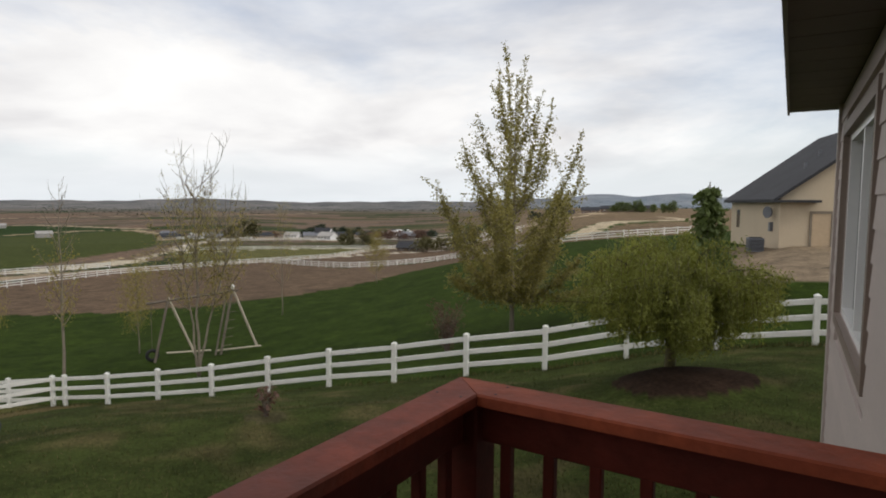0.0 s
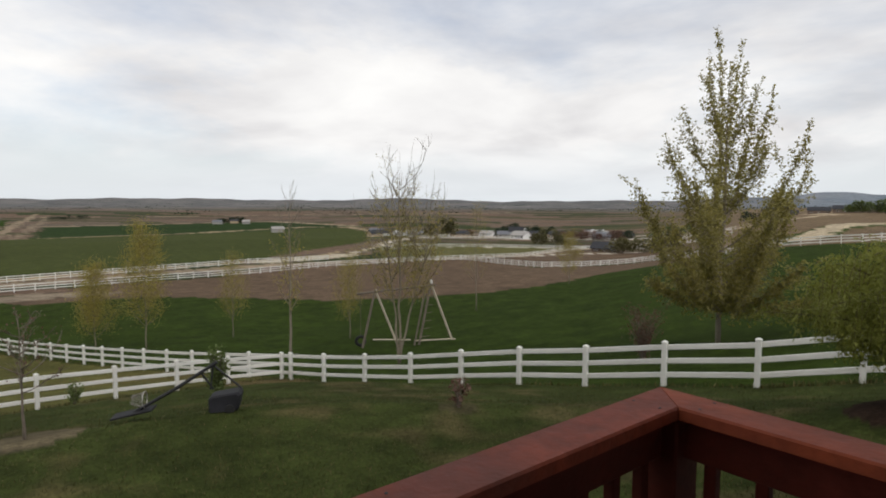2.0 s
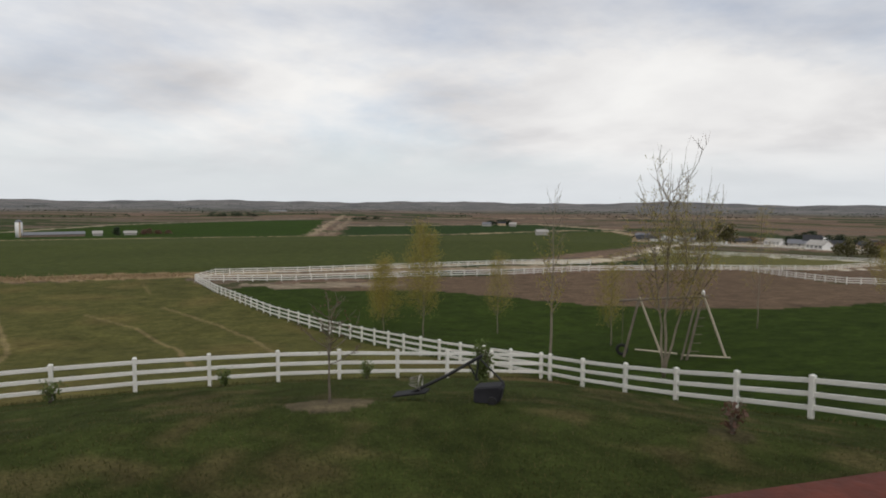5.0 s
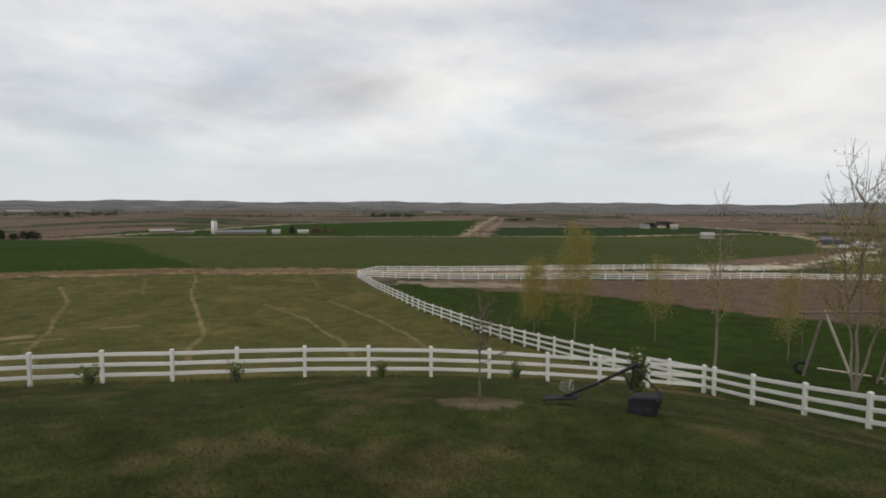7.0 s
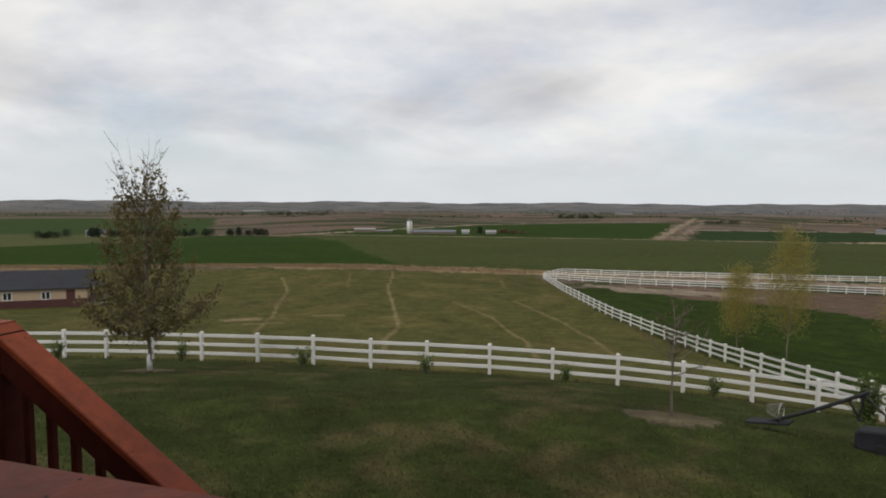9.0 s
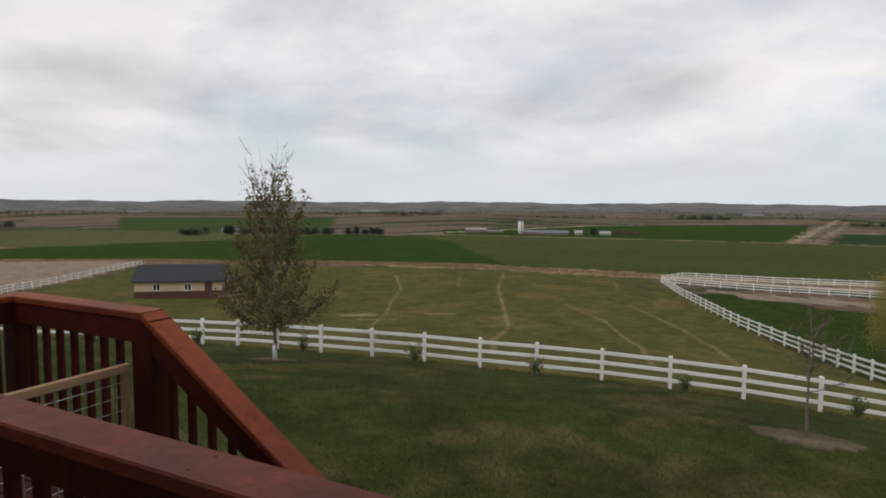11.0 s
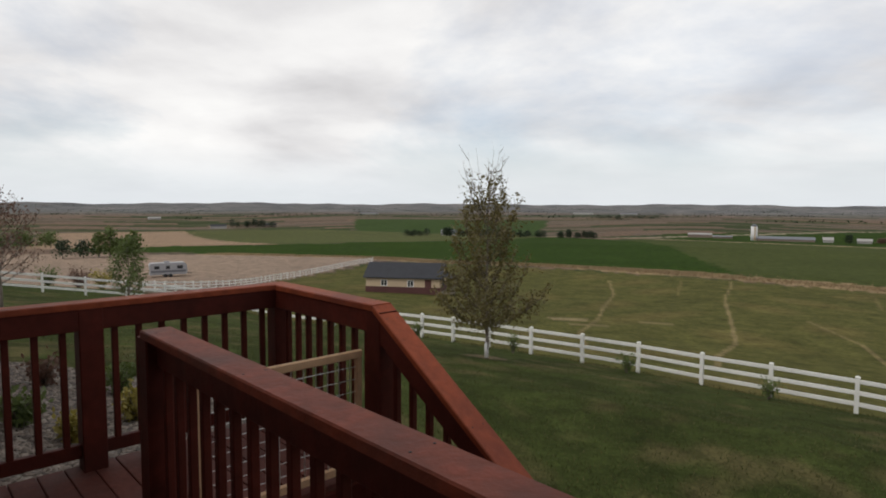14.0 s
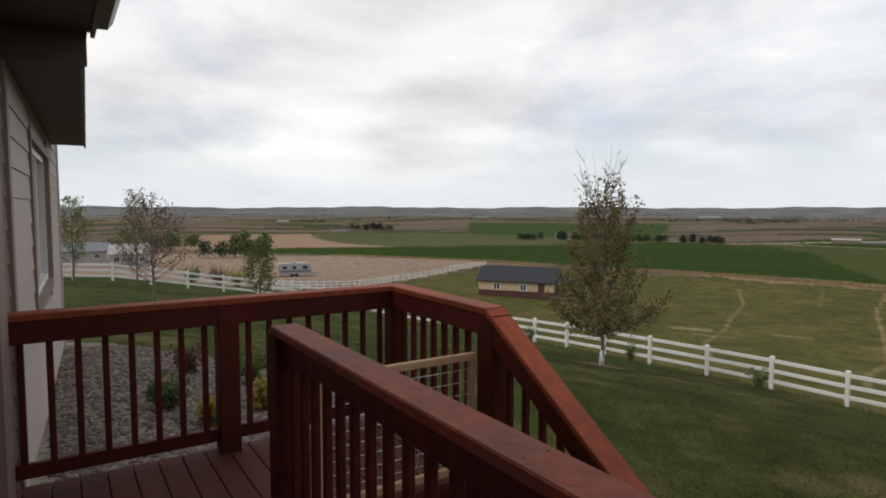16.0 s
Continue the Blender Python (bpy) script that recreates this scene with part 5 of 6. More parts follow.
# ---- buildings ----
def house(name, corner, turn, length, depth, wall, rise, wall_mat, roof_mat, label, category="house", over=0.4, base=None, windows=(), doors=(), plinth=0.0, plinth_mat=None, group="", frame_mat=None):
    """A gabled building: x runs along its front from the corner, y away behind, the ridge along x. windows, doors: (side, at, z, width, height)."""
    z = on_ground(*corner) if base is None else base
    h = thing(name, pose(*corner, z, 0, 0, turn), label, category, group)
    w = Shape()
    d2 = depth / 2
    w.add([(0, 0, -1.5), (length, 0, -1.5), (length, depth, -1.5), (0, depth, -1.5), (0, 0, wall), (length, 0, wall), (length, depth, wall), (0, depth, wall), (0, d2, wall + rise), (length, d2, wall + rise)],
          [(3, 2, 1, 0), (0, 1, 5, 4), (1, 2, 6, 9, 5), (2, 3, 7, 6), (3, 0, 4, 8, 7)])
    part("wall", w, wall_mat, h)
    k = rise / d2
    t = 0.14
    for sgn in (1, -1):
        y0, y1 = (-over, d2) if sgn == 1 else (depth + over, d2)
        za, zb = wall - over * k + 0.02, wall + rise + 0.02
        r = Shape().add([(-over, y0, za), (length + over, y0, za), (length + over, y1, zb), (-over, y1, zb), (-over, y0, za + t), (length + over, y0, za + t), (length + over, y1, zb + t), (-over, y1, zb + t)],
                        [(3, 2, 1, 0), (4, 5, 6, 7), (0, 1, 5, 4), (1, 2, 6, 5), (2, 3, 7, 6), (3, 0, 4, 7)])
        part("roof_slope", r, roof_mat, h)
    if plinth:
        p = Shape()
        for a, b in (((-0.05, -0.05), (length + 0.05, -0.05)), ((length + 0.05, -0.05), (length + 0.05, depth))):
            p.beam((*a, plinth / 2 - 0.4), (*b, plinth / 2 - 0.4), 0.08, plinth + 0.8)
        part("plinth", p, plinth_mat, h)

    def place(side, at, zz, ww, hh, out):
        if side == "front":
            return Shape().box(at, -out, zz, at + ww, -out + 0.05, zz + hh)
        if side == "left":
            return Shape().box(-out, at, zz, -out + 0.05, at + ww, zz + hh)
        return Shape().box(length + out - 0.05, at, zz, length + out, at + ww, zz + hh)

    for side, at, zz, ww, hh in windows:
        wd = part("window", place(side, at, zz, ww, hh, 0.03), GLASS, h)
        e = 0.08
        for a in ((at - e, zz - e, ww + 2 * e, e), (at - e, zz + hh, ww + 2 * e, e), (at - e, zz, e, hh), (at + ww, zz, e, hh), (at + ww / 2 - 0.04, zz, 0.08, hh)):
            part("frame", place(side, *a, 0.06), FRAME, wd)
    for side, at, zz, ww, hh, mat in doors:
        part("door", place(side, at, zz, ww, hh, 0.04), mat, h)
    return h


def local_turn(p, q):
    return math.degrees(math.atan2(q[1] - p[1], q[0] - p[0]))


BRICK_RED = material("dark_red_board", (0.09, 0.035, 0.03), 0.8, grain=8, vary=0.15)
TAN = material("tan_boards", (0.5, 0.38, 0.25), 0.8, grain=6, vary=0.08, big=0.4)
TRAILERSKIN = material("trailer_skin", (0.33, 0.33, 0.335), 0.5, grain=4, vary=0.08)
PALEWALL = material("pale_boards", (0.34, 0.325, 0.3), 0.8, grain=2, vary=0.1)
GREYMETAL = material("grey_metal_roof", (0.14, 0.145, 0.16), 0.5, grain=2, vary=0.1, bump=0.05)
WHITEWALL = material("white_boards", (0.72, 0.71, 0.69), 0.7, grain=4, vary=0.06)
DARKROOF = material("charcoal_roof", (0.03, 0.031, 0.036), 0.8, grain=3, vary=0.2)
BROWNWALL = material("brown_boards", (0.2, 0.15, 0.12), 0.8, grain=4, vary=0.12)

# the barn in the pasture: front towards the deck, an open porch at its end
bl, br = bearing(112.3, 88), bearing(105.3, 85.5)
barn = house("barn", bl, local_turn(bl, br), math.hypot(br[0] - bl[0], br[1] - bl[1]), 6.0, 2.25, 1.7, TAN, DARKROOF, "long tan barn with dark red wainscot and charcoal roof", "barn", over=0.35,
             windows=(("front", 2.3, 1.0, 0.8, 0.8), ("front", 6.2, 0.95, 0.8, 0.8)), doors=(("front", 8.7, 0.2, 0.95, 1.75, BRICK_RED), ("right", 2.2, 0.2, 1.6, 2.1, BLACK)), plinth=0.85, plinth_mat=BRICK_RED)
blen = math.hypot(br[0] - bl[0], br[1] - bl[1])
part("porch_deck", Shape().box(blen + 0.06, 0.3, -0.1, blen + 1.9, 4.0, 0.12), PALEBARK, barn, "grey timber porch deck")
for yy in (0.4, 2.1, 3.9):
    part("porch_post", Shape().box(blen + 1.75, yy, 0.12, blen + 1.87, yy + 0.12, 2.0), PALEBARK, barn)
part("porch_rail", Shape().beam((blen + 1.81, 0.52, 0.95), (blen + 1.81, 3.9, 0.95), 0.06, 0.1), PALEBARK, barn)
part("porch_roof", Shape().beam((blen + 0.06, 2.2, 2.55), (blen + 2.1, 2.2, 2.08), 4.0, 0.1), DARKROOF, barn)

# the neighbouring house
G, F = bearing(-29.0, 40), bearing(-25.4, 53)
nturn = local_turn(G, F)


def neighbour_house():
    z = on_ground(*G) - 0.05
    n = house("neighbour_house", G, nturn, math.hypot(F[0] - G[0], F[1] - G[1]), 1, 1, 1, CREAM, SHINGLE, "cream stucco house with a dark shingled gable roof", "house", base=z)
    for o in list(n.children):
        bpy.data.objects.remove(o)
    L, W, wall, rise = math.hypot(F[0] - G[0], F[1] - G[1]), 12.0, 3.05, 4.4
    # x away along the side wall, y is to the left of x: the house lies at negative y
    w = Shape().add([(0, 0, -1), (L, 0, -1), (L, -W, -1), (0, -W, -1), (0, 0, wall), (L, 0, wall), (L, -W, wall), (0, -W, wall), (0, -W / 2, wall + rise), (L, -W / 2, wall + rise)],
                    [(0, 1, 2, 3), (4, 5, 1, 0), (5, 9, 6, 2, 1), (6, 7, 3, 2), (7, 8, 4, 0, 3)])
    part("wall", w, CREAM, n)
    k, ov, t = rise / (W / 2), 0.5, 0.2
    for s in (0, 1):
        y0, y1 = (ov, -W / 2) if s == 0 else (-W - ov, -W / 2)
        za, zb = wall - ov * k + 0.03, wall + rise + 0.03
        q = [(-ov, y0, za), (L + ov, y0, za), (L + ov, y1, zb), (-ov, y1, zb)]
        part("roof_slope", Shape().add(q + [(a, b, c + t) for a, b, c in q], [(0, 1, 2, 3), (7, 6, 5, 4), (0, 4, 5, 1), (1, 5, 6, 2), (2, 6, 7, 3), (3, 7, 4, 0)]), SHINGLE, n, "dark shingled roof slope")
    part("eave_return", Shape().beam((-0.35, 0.5, wall - 0.25), (-0.35, -1.9, wall - 0.25), 0.7, 0.14), SHINGLE, n)
    part("door", Shape().box(-0.05, -2.6, 0.05, 0.0, -1.65, 2.1), TAN, n, "closed cream side door")
    for a in ((-2.72, 0.05, 0.12, 2.2), (-1.65, 0.05, 0.12, 2.2), (-2.6, 2.1, 0.95, 0.15)):
        part("door_trim", Shape().box(-0.08, a[0], a[1], 0.0, a[0] + a[2], a[1] + a[3]), PALEBARK, n)
    part("window", Shape().box(L * 0.78, 0.0, 0.9, L * 0.78 + 0.9, 0.04, 2.2), GLASS, n)
    part("satellite_dish", Shape().tube([(1.2, 0.25, 2.15), (1.15, 0.32, 2.15), (1.1, 0.42, 2.15)], [0.12, 0.32, 0.36], 14), GREYMETAL, n, "grey satellite dish")
    part("meter_box", Shape().box(1.35, 0.0, 1.0, 1.7, 0.18, 1.55), GREYMETAL, n)
    for x, y, hh in ((3.5, -2.2, 1.5), (5.0, -3.4, 1.9)):
        part("vent_pipe", Shape().tube([(x, y, wall - y * k), (x, y, wall - y * k + 0.55)], [0.09, 0.09], 8), GREYMETAL, n)


neighbour_house()
ac = thing("air_conditioner", pose(G[0] - 0.9, G[1] + 0.9, on_ground(G[0] - 0.9, G[1] + 0.9), 0, 0, nturn), "grey outdoor air conditioner beside the house wall", "air conditioner")
part("case", Shape().box(-0.4, -0.4, 0.05, 0.4, 0.4, 0.85), GREYMETAL, ac)
for i in range(8):
    part("louvre", Shape().box(-0.42, -0.42, 0.15 + i * 0.08, 0.42, 0.42, 0.18 + i * 0.08), STEEL, ac)
part("fan_guard", Shape().tube([(0, 0, 0.85), (0, 0, 0.9)], [0.36, 0.34], 16), STEEL, ac)


def trailer(x, y, turn):
    t = thing("travel_trailer", pose(x, y, on_ground(x, y), 0, 0, turn), "white travel trailer with grey stripes parked on gravel", "trailer")
    prof = [(-3.1, 0.5), (3.2, 0.5), (3.5, 1.0), (3.3, 2.4), (2.9, 2.75), (-2.9, 2.75), (-3.2, 2.4)]
    k = len(prof)
    part("body", Shape().add([(a, b, c) for b in (-1.2, 1.2) for a, c in prof], [tuple(range(k)), tuple(range(2 * k - 1, k - 1, -1))] + [(i, k + i, k + (i + 1) % k, (i + 1) % k) for i in range(k)]), TRAILERSKIN, t)
    for s in (-1.22, 1.22):
        part("stripe", Shape().box(-3.0, s - 0.02, 0.95, 3.2, s + 0.02, 1.35), GREYMETAL, t)
        for a, b in ((-2.4, 0.9), (-0.4, 0.7), (1.6, 1.0)):
            part("window", Shape().box(a, s - 0.03, 1.6, a + b, s + 0.03, 2.2), GLASS, t)
        for a in (-0.5, 0.4):
            part("wheel", Shape().tube([(a, s - 0.1, 0.33), (a, s + 0.06, 0.33)], [0.34, 0.34], 14), RUBBER, t)
    part("roof_unit", Shape().box(-0.6, -0.35, 2.75, 0.4, 0.35, 3.05), TRAILERSKIN, t)
    part("hitch", Shape().beam((3.2, 0, 0.55), (4.4, 0, 0.5), 0.12, 0.12), STEEL, t)


trailer(*bearing(129.6, 128), 136)
# ---- farms and houses in the valley ----
def silo(x, y, r, h):
    s = thing("farm_silo", pose(x, y, on_ground(x, y)), "tall white concrete farm silo", "silo")
    part("barrel", Shape().tube([(0, 0, -1), (0, 0, h * 0.5), (0, 0, h)], [r, r, r], 24), WHITEWALL, s, soft=True)
    part("cap", Shape().tube([(0, 0, h), (0, 0, h + 0.5 * r), (0, 0, h + 0.8 * r)], [r * 1.02, r * 0.7, r * 0.1], 24), GREYMETAL, s, soft=True)
    part("ladder_chute", Shape().box(r * 0.85, -0.5, 0, r * 1.25, 0.5, h), TAN, s)


silo(*bearing(77.8, 660), 2.9, 13.5)


def block(a, d, length, depth, wall, rise, wm, rm, label, face=90.0, name="farm_shed", category="shed", group="farm sheds", win=0):
    """A gabled building seen broadside from the deck; face: turn of its front against the line of sight."""
    x, y = bearing(a, d)
    t = a + face - 90
    u = Vector((math.cos(radians(t)), math.sin(radians(t)), 0))
    c = Vector((x, y, 0)) - u * length / 2
    ws = tuple(("front", length * (i + 0.5) / win - 0.5, wall * 0.4, min(1.2, length / win * 0.5), wall * 0.35) for i in range(win))
    z = min(on_ground(c.x, c.y), on_ground(x, y))
    return house(name, (c.x, c.y), t, length, depth, wall, rise, wm, rm, label, category, over=0.5, base=z, windows=ws, group=group)


block(75.5, 655, 48, 12, 2.2, 2.0, BROWNWALL, GREYMETAL, "long low livestock shed with a grey metal roof", win=0)
block(82.0, 690, 23, 12, 3.2, 1.3, BROWNWALL, PALEWALL, "open farm shed with a pale roof", win=0)
block(80.2, 685, 18, 9, 1.6, 0.9, BROWNWALL, GREYMETAL, "low dark lean-to beside the silo", win=0)
block(72.5, 660, 8, 8, 2.4, 2.2, PALEWALL, PALEWALL, "small white farmhouse with pale roof", name="farmhouse", category="house", group="valley houses", win=0)
block(70.1, 665, 11, 8, 2.2, 1.8, PALEWALL, PALEWALL, "white farmhouse with a pale roof", name="farmhouse", category="house", group="valley houses", win=0)
for a, d, l, wm, rm in ((38.7, 900, 12, PALEWALL, GREYMETAL), (37.2, 930, 11, TAN, DARKROOF), (36.2, 900, 10, PALEWALL, PALEWALL), (33.4, 640, 12, PALEWALL, PALEWALL), (125.4, 900, 20, PALEWALL, DARKROOF), (104.5, 640, 16, PALEWALL, GREYMETAL), (121, 950, 18, BROWNWALL, DARKROOF), (130.5, 1500, 26, PALEWALL, PALEWALL), (92, 2300, 70, PALEWALL, PALEWALL), (88, 2300, 60, PALEWALL, GREYMETAL), (112, 2100, 60, PALEWALL, GREYMETAL), (58, 2200, 60, PALEWALL, GREYMETAL), (147, 210, 16, PALEWALL, GREYMETAL), (143.2, 180, 9, PALEWALL, PALEWALL)):
    block(a, d, l, 11, 3.6, 2.2, wm, rm, "distant farm building among the fields", face=90 + (a * 7 % 30) - 15, win=3 if d < 300 else 0)

# the hamlet on the valley floor
rnd = random.Random(77)
for i, (a, d, l) in enumerate(((21.8, 330, 18), (20.2, 300, 15), (18.2, 345, 22), (16.4, 300, 16), (14.2, 330, 14), (12.0, 285, 20), (9.7, 320, 15), (7.4, 300, 17), (5.3, 330, 16), (3.4, 235, 12), (1.4, 300, 15), (24.4, 300, 12), (11.2, 235, 11))):
    wm, rm = ((WHITEWALL, PALEWALL), (PALEWALL, GREYMETAL), (BROWNWALL, DARKROOF), (TAN, DARKROOF))[i % 4]
    block(a, d * 1.4, l * 0.72, 8, 2.3, 1.9, wm, rm, "low house with pale walls on the valley floor" if i % 4 < 2 else "dark-roofed house on the valley floor", face=90 + rnd.uniform(-35, 35), name="valley_house", category="house", group="valley houses", win=4)
for i in range(16):
    a, d = rnd.uniform(1.5, 25), rnd.uniform(420, 640)
    wm, rm = ((WHITEWALL, DARKROOF), (PALEWALL, GREYMETAL), (BROWNWALL, DARKROOF), (WHITEWALL, WHITEWALL))[i % 4]
    block(a, d, rnd.uniform(8, 14), 8, 2.4, 2.0, wm, rm, "pale house in the valley hamlet" if i % 4 != 2 else "dark-roofed house in the valley hamlet", face=90 + rnd.uniform(-40, 40), name="valley_house", category="house", group="valley houses")
block(11.3, 400, 9, 10, 2.0, 5.0, BROWNWALL, DARKROOF, "house with a tall dark blue-grey roof in the hamlet", name="valley_house", category="house", group="valley houses", win=2)
block(3.3, 205, 8, 7, 1.3, 1.8, BROWNWALL, DARKROOF, "dark-roofed house beside the white fence", name="valley_house", category="house", group="valley houses", win=3, face=75)
for i, (a, d, l) in enumerate(((-15.4, 520, 16), (-17.0, 540, 20), (-18.4, 530, 14), (-11.5, 560, 13), (-13.6, 540, 15))):
    block(a, d, l, 10, 3.0, 2.6, BROWNWALL, DARKROOF, "dark house on the brown rise", name="rise_house", category="house", group="houses on the rise", win=3)


def grove(a, d, width, height, count, seed, leaf, label):
    """A clump of trees far off."""
    rnd = random.Random(seed)
    x, y = bearing(a, d)
    t = thing("tree_clump", pose(x, y, on_ground(x, y)), label, "trees", "far tree clumps")
    spots = []
    c, s = math.cos(radians(a)), math.sin(radians(a))
    for i in range(count):
        wood = Shape()
        along_ = width * ((i + rnd.random()) / count - 0.5)
        bx, by = c * along_ + rnd.gauss(0, width * 0.03), s * along_ + rnd.gauss(0, width * 0.03)
        bz = on_ground(x + bx, y + by) - on_ground(x, y)
        h = height * rnd.uniform(0.55, 1.05)
        r = max(h * 0.3, width / count * 1.1)
        wood.tube([(bx, by, bz - 0.5), (bx, by, bz + h * 0.4), (bx, by, bz + h * 0.85)], [h * 0.03, h * 0.02, h * 0.006], 5)
        for k in range(9):
            q = rnd.random() * math.tau
            e = Vector((bx + math.cos(q) * r * 0.8, by + math.sin(q) * r * 0.8, bz + h * rnd.uniform(0.3, 0.85)))
            wood.tube([(bx, by, e.z - h * 0.12), e], [h * 0.01, h * 0.004], 3)
        for _ in range(420):
            u, v = rnd.gauss(0, 0.42), rnd.gauss(0, 0.42)
            z = rnd.betavariate(1.7, 1.6)
            spots.append((bx + u * r * (1.25 - 0.7 * z), by + v * r * (1.25 - 0.7 * z), bz + h * (0.1 + 0.9 * z)))
        part("trunk", wood, BARK, t)
    leaves("crown", spots, height * 0.075, leaf, t, seed, long=1.2)


for i, (a, d, w, h, n, leaf, label) in enumerate((
        (18.5, 400, 17, 13, 5, OLIVE_LEAF, "olive budding trees beside the hamlet"), (12.4, 430, 9, 9, 3, DARK_LEAF, "dark green trees beside the hamlet"),
        (8.4, 250, 13, 7, 5, OLIVE_LEAF, "olive budding trees beside the hamlet"), (4.5, 330, 30, 6.5, 8, REDBUD_LEAF, "brown row of trees beyond the hamlet"),
        (16.2, 470, 16, 6, 4, REDBUD_LEAF, "brown trees between hamlet houses"), (11.8, 500, 14, 10, 4, DARK_LEAF, "dark trees between hamlet houses"), (6.4, 440, 22, 7, 6, OLIVE_LEAF, "olive budding trees between hamlet houses"), (9.8, 560, 40, 9, 9, DARK_LEAF, "dark trees behind the hamlet"), (2.2, 400, 22, 7, 6, DARK_LEAF, "dark trees between hamlet houses"),
        (-0.5, 200, 22, 7.5, 6, OLIVE_LEAF, "olive budding trees in the valley"), (-3, 420, 30, 9, 6, SHRUB_LEAF, "green trees on the valley edge"), (-9.5, 500, 26, 9, 5, DARK_LEAF, "dark trees on the rise"),
        (-17.2, 500, 34, 10, 9, SHRUB_LEAF, "green trees on the rise"), (-20.4, 480, 9, 10, 3, SHRUB_LEAF, "green trees on the rise"),
        (92.6, 560, 34, 8.5, 10, DARK_LEAF, "dark windbreak of trees at the field's end"), (97.4, 560, 40, 8, 10, DARK_LEAF, "dark windbreak of trees at the field's end"), (101.5, 570, 44, 9, 10, DARK_LEAF, "dark windbreak of trees at the field's end"), (104.6, 600, 12, 12, 3, DARK_LEAF, "dark trees beside a farmhouse"), (107.5, 590, 22, 9, 5, DARK_LEAF, "dark trees beside a farmhouse"),
        (71.1, 650, 7, 9, 2, DARK_LEAF, "dark trees beside a white farmhouse"), (68.3, 672, 24, 7.5, 6, REDBUD_LEAF, "brown budding trees beside a white farmhouse"), (122.5, 930, 60, 13, 9, DARK_LEAF, "trees round a distant farm"), (37.5, 940, 40, 12, 8, DARK_LEAF, "trees round a distant farm"),
        (133.4, 215, 12, 9.5, 5, SHRUB_LEAF, "tall green trees beyond the gravel yard"), (136.5, 215, 6, 7, 2, DARK_LEAF, "dark evergreen beyond the gravel yard"), (62, 1500, 110, 12, 12, DARK_LEAF, "distant line of trees"), (88, 1700, 160, 12, 14, DARK_LEAF, "distant line of trees"), (141, 330, 40, 9, 9, SHRUB_LEAF, "green trees by the white sheds"), (50, 1250, 60, 9, 8, DARK_LEAF, "distant line of trees"))):
    grove(a, d, w, h, n, 200 + i, leaf, label)

for i, (a, d) in enumerate(((136.2, 58), (138.3, 60), (134.6, 57))):
    shrub("yard_bush", *bearing(a, d), 1.6, 2.2, "low bush beyond the white fence", (REDBUD_LEAF, SHRUB_LEAF, SPRING_LEAF)[i], 90 + i, stems=22, per=40, size=0.1, group="yard bushes")


# ---- river rock beside the landing ----
def rock_bed():
    rng = np.random.default_rng(5)
    base = [(math.cos(i * math.tau / 6) * math.cos(e), math.sin(i * math.tau / 6) * math.cos(e), math.sin(e)) for e in (-0.5, 0.45) for i in range(6)] + [(0, 0, 1)]
    faces = [(i, (i + 1) % 6, 6 + (i + 1) % 6, 6 + i) for i in range(6)] + [(6 + i, 6 + (i + 1) % 6, 12) for i in range(6)]
    base = np.array(base)
    faces = [tuple(f) for f in faces]
    u, n = rng.uniform(6.3, 13.5, 26000), rng.uniform(-1.1, 5.2, 26000)
    x = CORNER.x + U.x * u + N.x * n
    y = CORNER.y + U.y * u + N.y * n
    ok = inside(x, y, GRAVEL)
    x, y = x[ok], y[ok]
    z = ground_z(x, y)
    s = Shape()
    vs, fs = [], []
    for k in range(len(x)):
        size = rng.uniform(0.018, 0.05)
        a = rng.uniform(0, 6.28)
        c, q = math.cos(a), math.sin(a)
        v = base * (size * rng.uniform(0.7, 1.4), size * rng.uniform(0.7, 1.2), size * 0.6) + rng.normal(0, size * 0.08, base.shape)
        o = len(vs)
        vs.extend((x[k] + c * p[0] - q * p[1], y[k] + q * p[0] + c * p[1], z[k] + p[2]) for p in v)
        fs.extend(tuple(i + o for i in f) for f in faces)
    s.v, s.f = vs, fs
    m = material("river_rock_bed", (0.165, 0.138, 0.115), 0.85, grain=30, vary=0.2, bump=0.2, big=5)
    t = m.node_tree
    geo = node(t, "ShaderNodeNewGeometry")
    rr = ramp(t, [(0, (0.45, 0.44, 0.44)), (0.5, (0.85, 0.82, 0.8)), (1, (1.5, 1.45, 1.4))])
    mul = node(t, "ShaderNodeMix", blend="MULTIPLY", ins={0: 1.0})
    b = t.nodes["Principled BSDF"]
    src = b.inputs["Base Color"].links[0].from_socket
    t.links.new(geo.outputs["Random Per Island"], rr.inputs[0])
    t.links.new(src, mul.inputs[6])
    t.links.new(rr.outputs[0], mul.inputs[7])
    t.links.new(mul.outputs[2], b.inputs["Base Color"])
    tagged(new("river_rocks", s.mesh("river_rocks", m)), "bed of grey river rock beside the deck", "rocks", kind="stuff")


rock_bed()


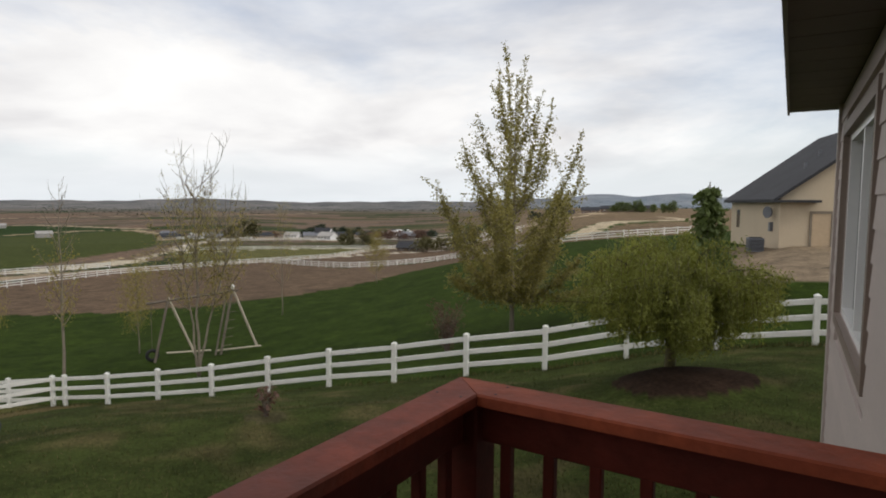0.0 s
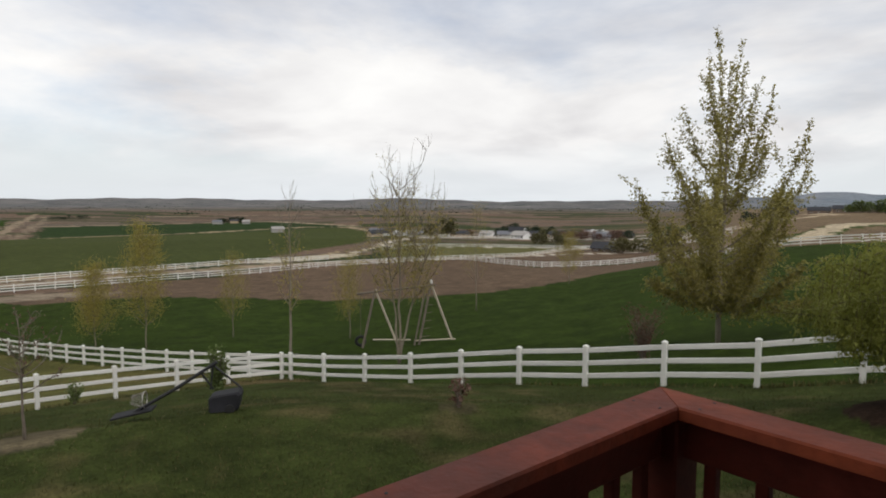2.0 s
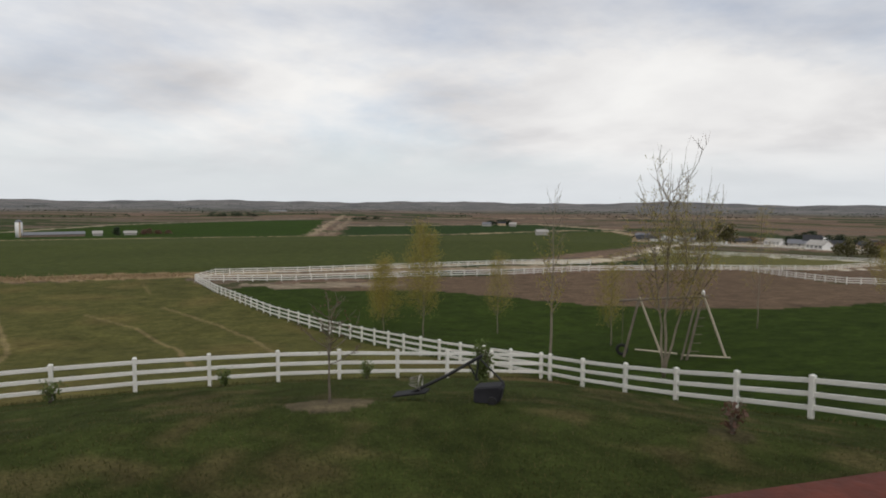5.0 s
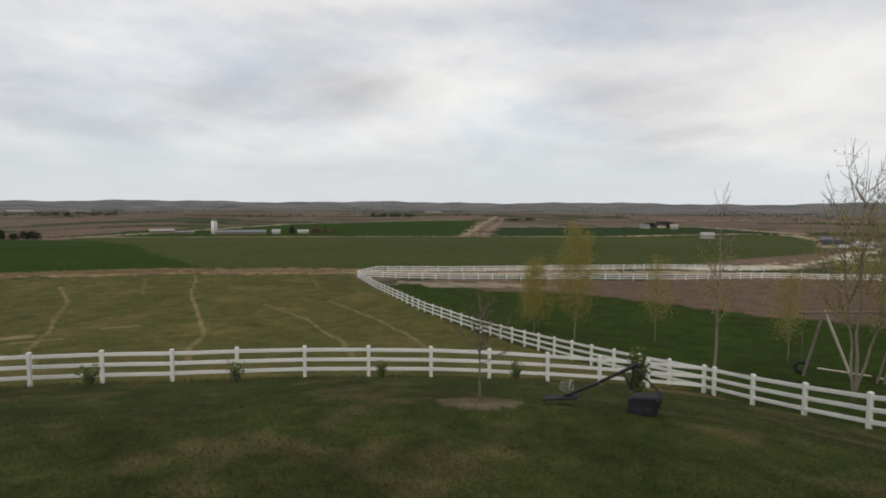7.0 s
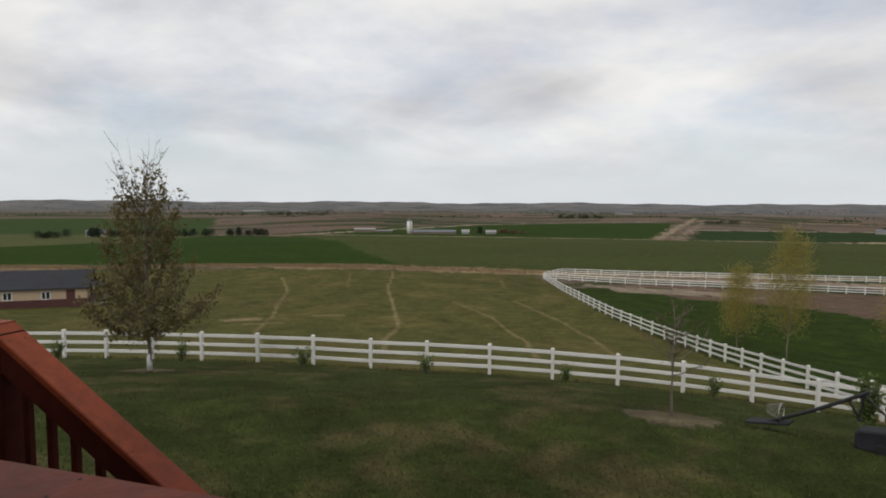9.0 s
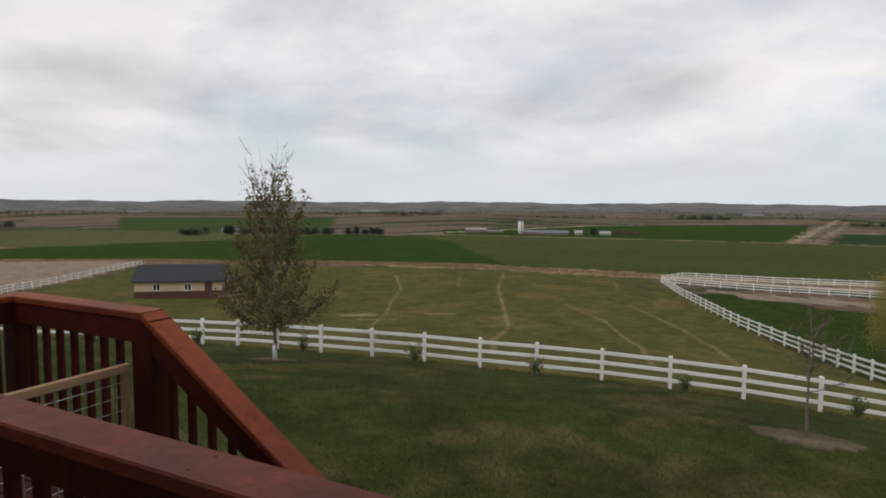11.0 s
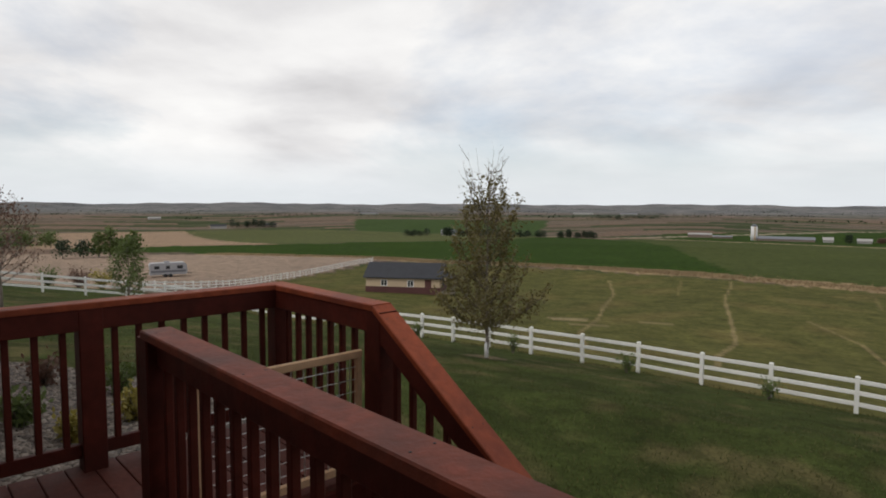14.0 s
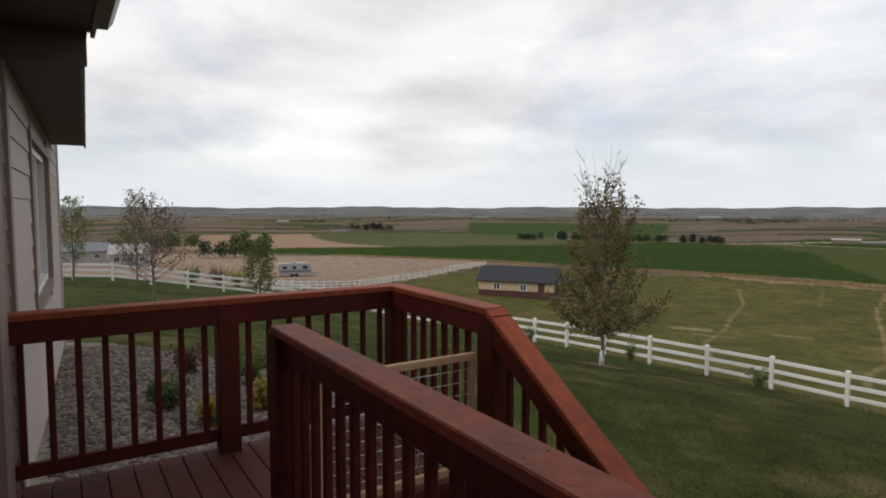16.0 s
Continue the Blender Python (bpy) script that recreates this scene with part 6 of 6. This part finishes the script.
# ---- grass ----
def grass(name, x, y, height, wide, mat, label, seed):
    """Single blades, joined: a bent triangle each."""
    rng = np.random.default_rng(seed)
    n = len(x)
    z = ground_z(x, y)
    h = height * rng.uniform(0.5, 1.4, n)
    a = rng.uniform(0, math.tau, n)
    lean = rng.uniform(0.1, 0.9, n)
    b = rng.uniform(0, math.tau, n)
    w = wide * rng.uniform(0.6, 1.3, n)
    root = np.stack([x, y, z - 0.01], -1)
    side = np.stack([np.cos(a) * w, np.sin(a) * w, np.zeros(n)], -1)
    tip = root + np.stack([np.cos(b) * lean * h, np.sin(b) * lean * h, h], -1)
    v = np.stack([root - side, root + side, tip], 1).reshape(-1, 3)
    me = bpy.data.meshes.new(name)
    me.vertices.add(3 * n)
    me.vertices.foreach_set("co", v.ravel())
    me.loops.add(3 * n)
    me.loops.foreach_set("vertex_index", np.arange(3 * n))
    me.polygons.add(n)
    me.polygons.foreach_set("loop_start", np.arange(n) * 3)
    me.polygons.foreach_set("loop_total", np.full(n, 3))
    me.update(calc_edges=True)
    me.materials.append(mat)
    tagged(new(name, me), label, "grass", kind="stuff")


def blade_material(name, stops):
    m = bpy.data.materials.new(name)
    m.use_nodes = True
    t = m.node_tree
    b = t.nodes["Principled BSDF"]
    b.inputs["Roughness"].default_value, b.inputs["Specular IOR Level"].default_value = 0.8, 0.2
    geo, rr = node(t, "ShaderNodeNewGeometry"), ramp(t, stops)
    t.links.new(geo.outputs["Random Per Island"], rr.inputs[0])
    t.links.new(rr.outputs[0], b.inputs["Base Color"])
    return m


rng = np.random.default_rng(9)
n = 150000
gb = np.radians(rng.uniform(-42, 142, n))
gd = 6.0 * np.exp(rng.random(n) * math.log(27 / 6.0))
gx, gy = -np.sin(gb) * gd, np.cos(gb) * gd
ok = inside(gx, gy, [(-15.8, 23.4), *FENCE_LEFT[1:], (10, -45), (30, -20), (30, 5), *FENCE_RIGHT[::-1][:-1]]) & ~inside(gx, gy, GRAVEL)
for _, (cx, cy), (rx, ry) in BEDS[:4]:
    ok &= ((gx - cx) / rx) ** 2 + ((gy - cy) / ry) ** 2 > 1.05
du = (gx - CORNER.x) * U.x + (gy - CORNER.y) * U.y
dn = (gx - CORNER.x) * N.x + (gy - CORNER.y) * N.y
ok &= (dn > 1.6) | (du < -0.4) & (dn > -1.2)
grass("lawn_grass", gx[ok], gy[ok], 0.055, 0.006, blade_material("lawn_blades", [(0, (0.036, 0.046, 0.011)), (0.5, (0.055, 0.062, 0.017)), (0.8, (0.09, 0.082, 0.028)), (1, (0.15, 0.12, 0.055))]), "short dark green lawn grass with dry blades", 10)
# rank dry grass on the bank behind the pasture
n = 16000
line = np.array([(-175, -125), (-168, -66), (-150, -40), (-150, -18), (-142, 2), (-135, 20), (-114, 52)], float)
seg = rng.integers(0, len(line) - 1, n)
q = rng.random(n)[:, None]
p = line[seg] * (1 - q) + line[seg + 1] * q + rng.normal(0, 2.4, (n, 2))
grass("bank_grass", p[:, 0], p[:, 1], 0.28, 0.12, blade_material("dry_blades", [(0, (0.21, 0.15, 0.08)), (0.6, (0.29, 0.21, 0.12)), (1, (0.16, 0.13, 0.06))]), "rank dry tan grass on the bank", 11)
# uncut grass along the fence feet
n = 9000
pts = []
for run_ in (FENCE_RIGHT, FENCE_LEFT[:3], FENCE_FAR):
    ln = np.array(run_, float)
    sg = rng.integers(0, len(ln) - 1, n // 3)
    q = rng.random(n // 3)[:, None]
    pts.append(ln[sg] * (1 - q) + ln[sg + 1] * q + rng.normal(0, 0.12, (n // 3, 2)))
pts = np.concatenate(pts)
grass("fence_grass", pts[:, 0], pts[:, 1], 0.14, 0.012, blade_material("fence_blades", [(0, (0.04, 0.05, 0.012)), (0.7, (0.1, 0.09, 0.03)), (1, (0.2, 0.16, 0.07))]), "uncut grass along the fence feet", 12)


# ---- far woods and hedges: clumps too many to count ----
def far_woods():
    rng = np.random.default_rng(33)
    spots = []
    for _ in range(190):
        a, d = rng.uniform(-30, 158), 1500 * math.exp(rng.random() ** 0.7 * math.log(2.7))
        x, y = bearing(a, d)
        z = on_ground(x, y)
        wide, high = rng.uniform(20, 110) * d / 2500, rng.uniform(2, 6)
        c, s = math.cos(radians(a)), math.sin(radians(a))
        for _ in range(46):
            u, v = rng.normal(0, wide), rng.normal(0, 8)
            spots.append((x + c * u - s * v, y + s * u + c * v, z + rng.uniform(0, high)))
    root = thing("far_woods", pose(0, 0, 0), "dark distant hedges and woods on the plain", "woods", kind="stuff")
    leaves("far_crown", spots, 3.6, DARK_LEAF, root, 34, long=1.1)


far_woods()
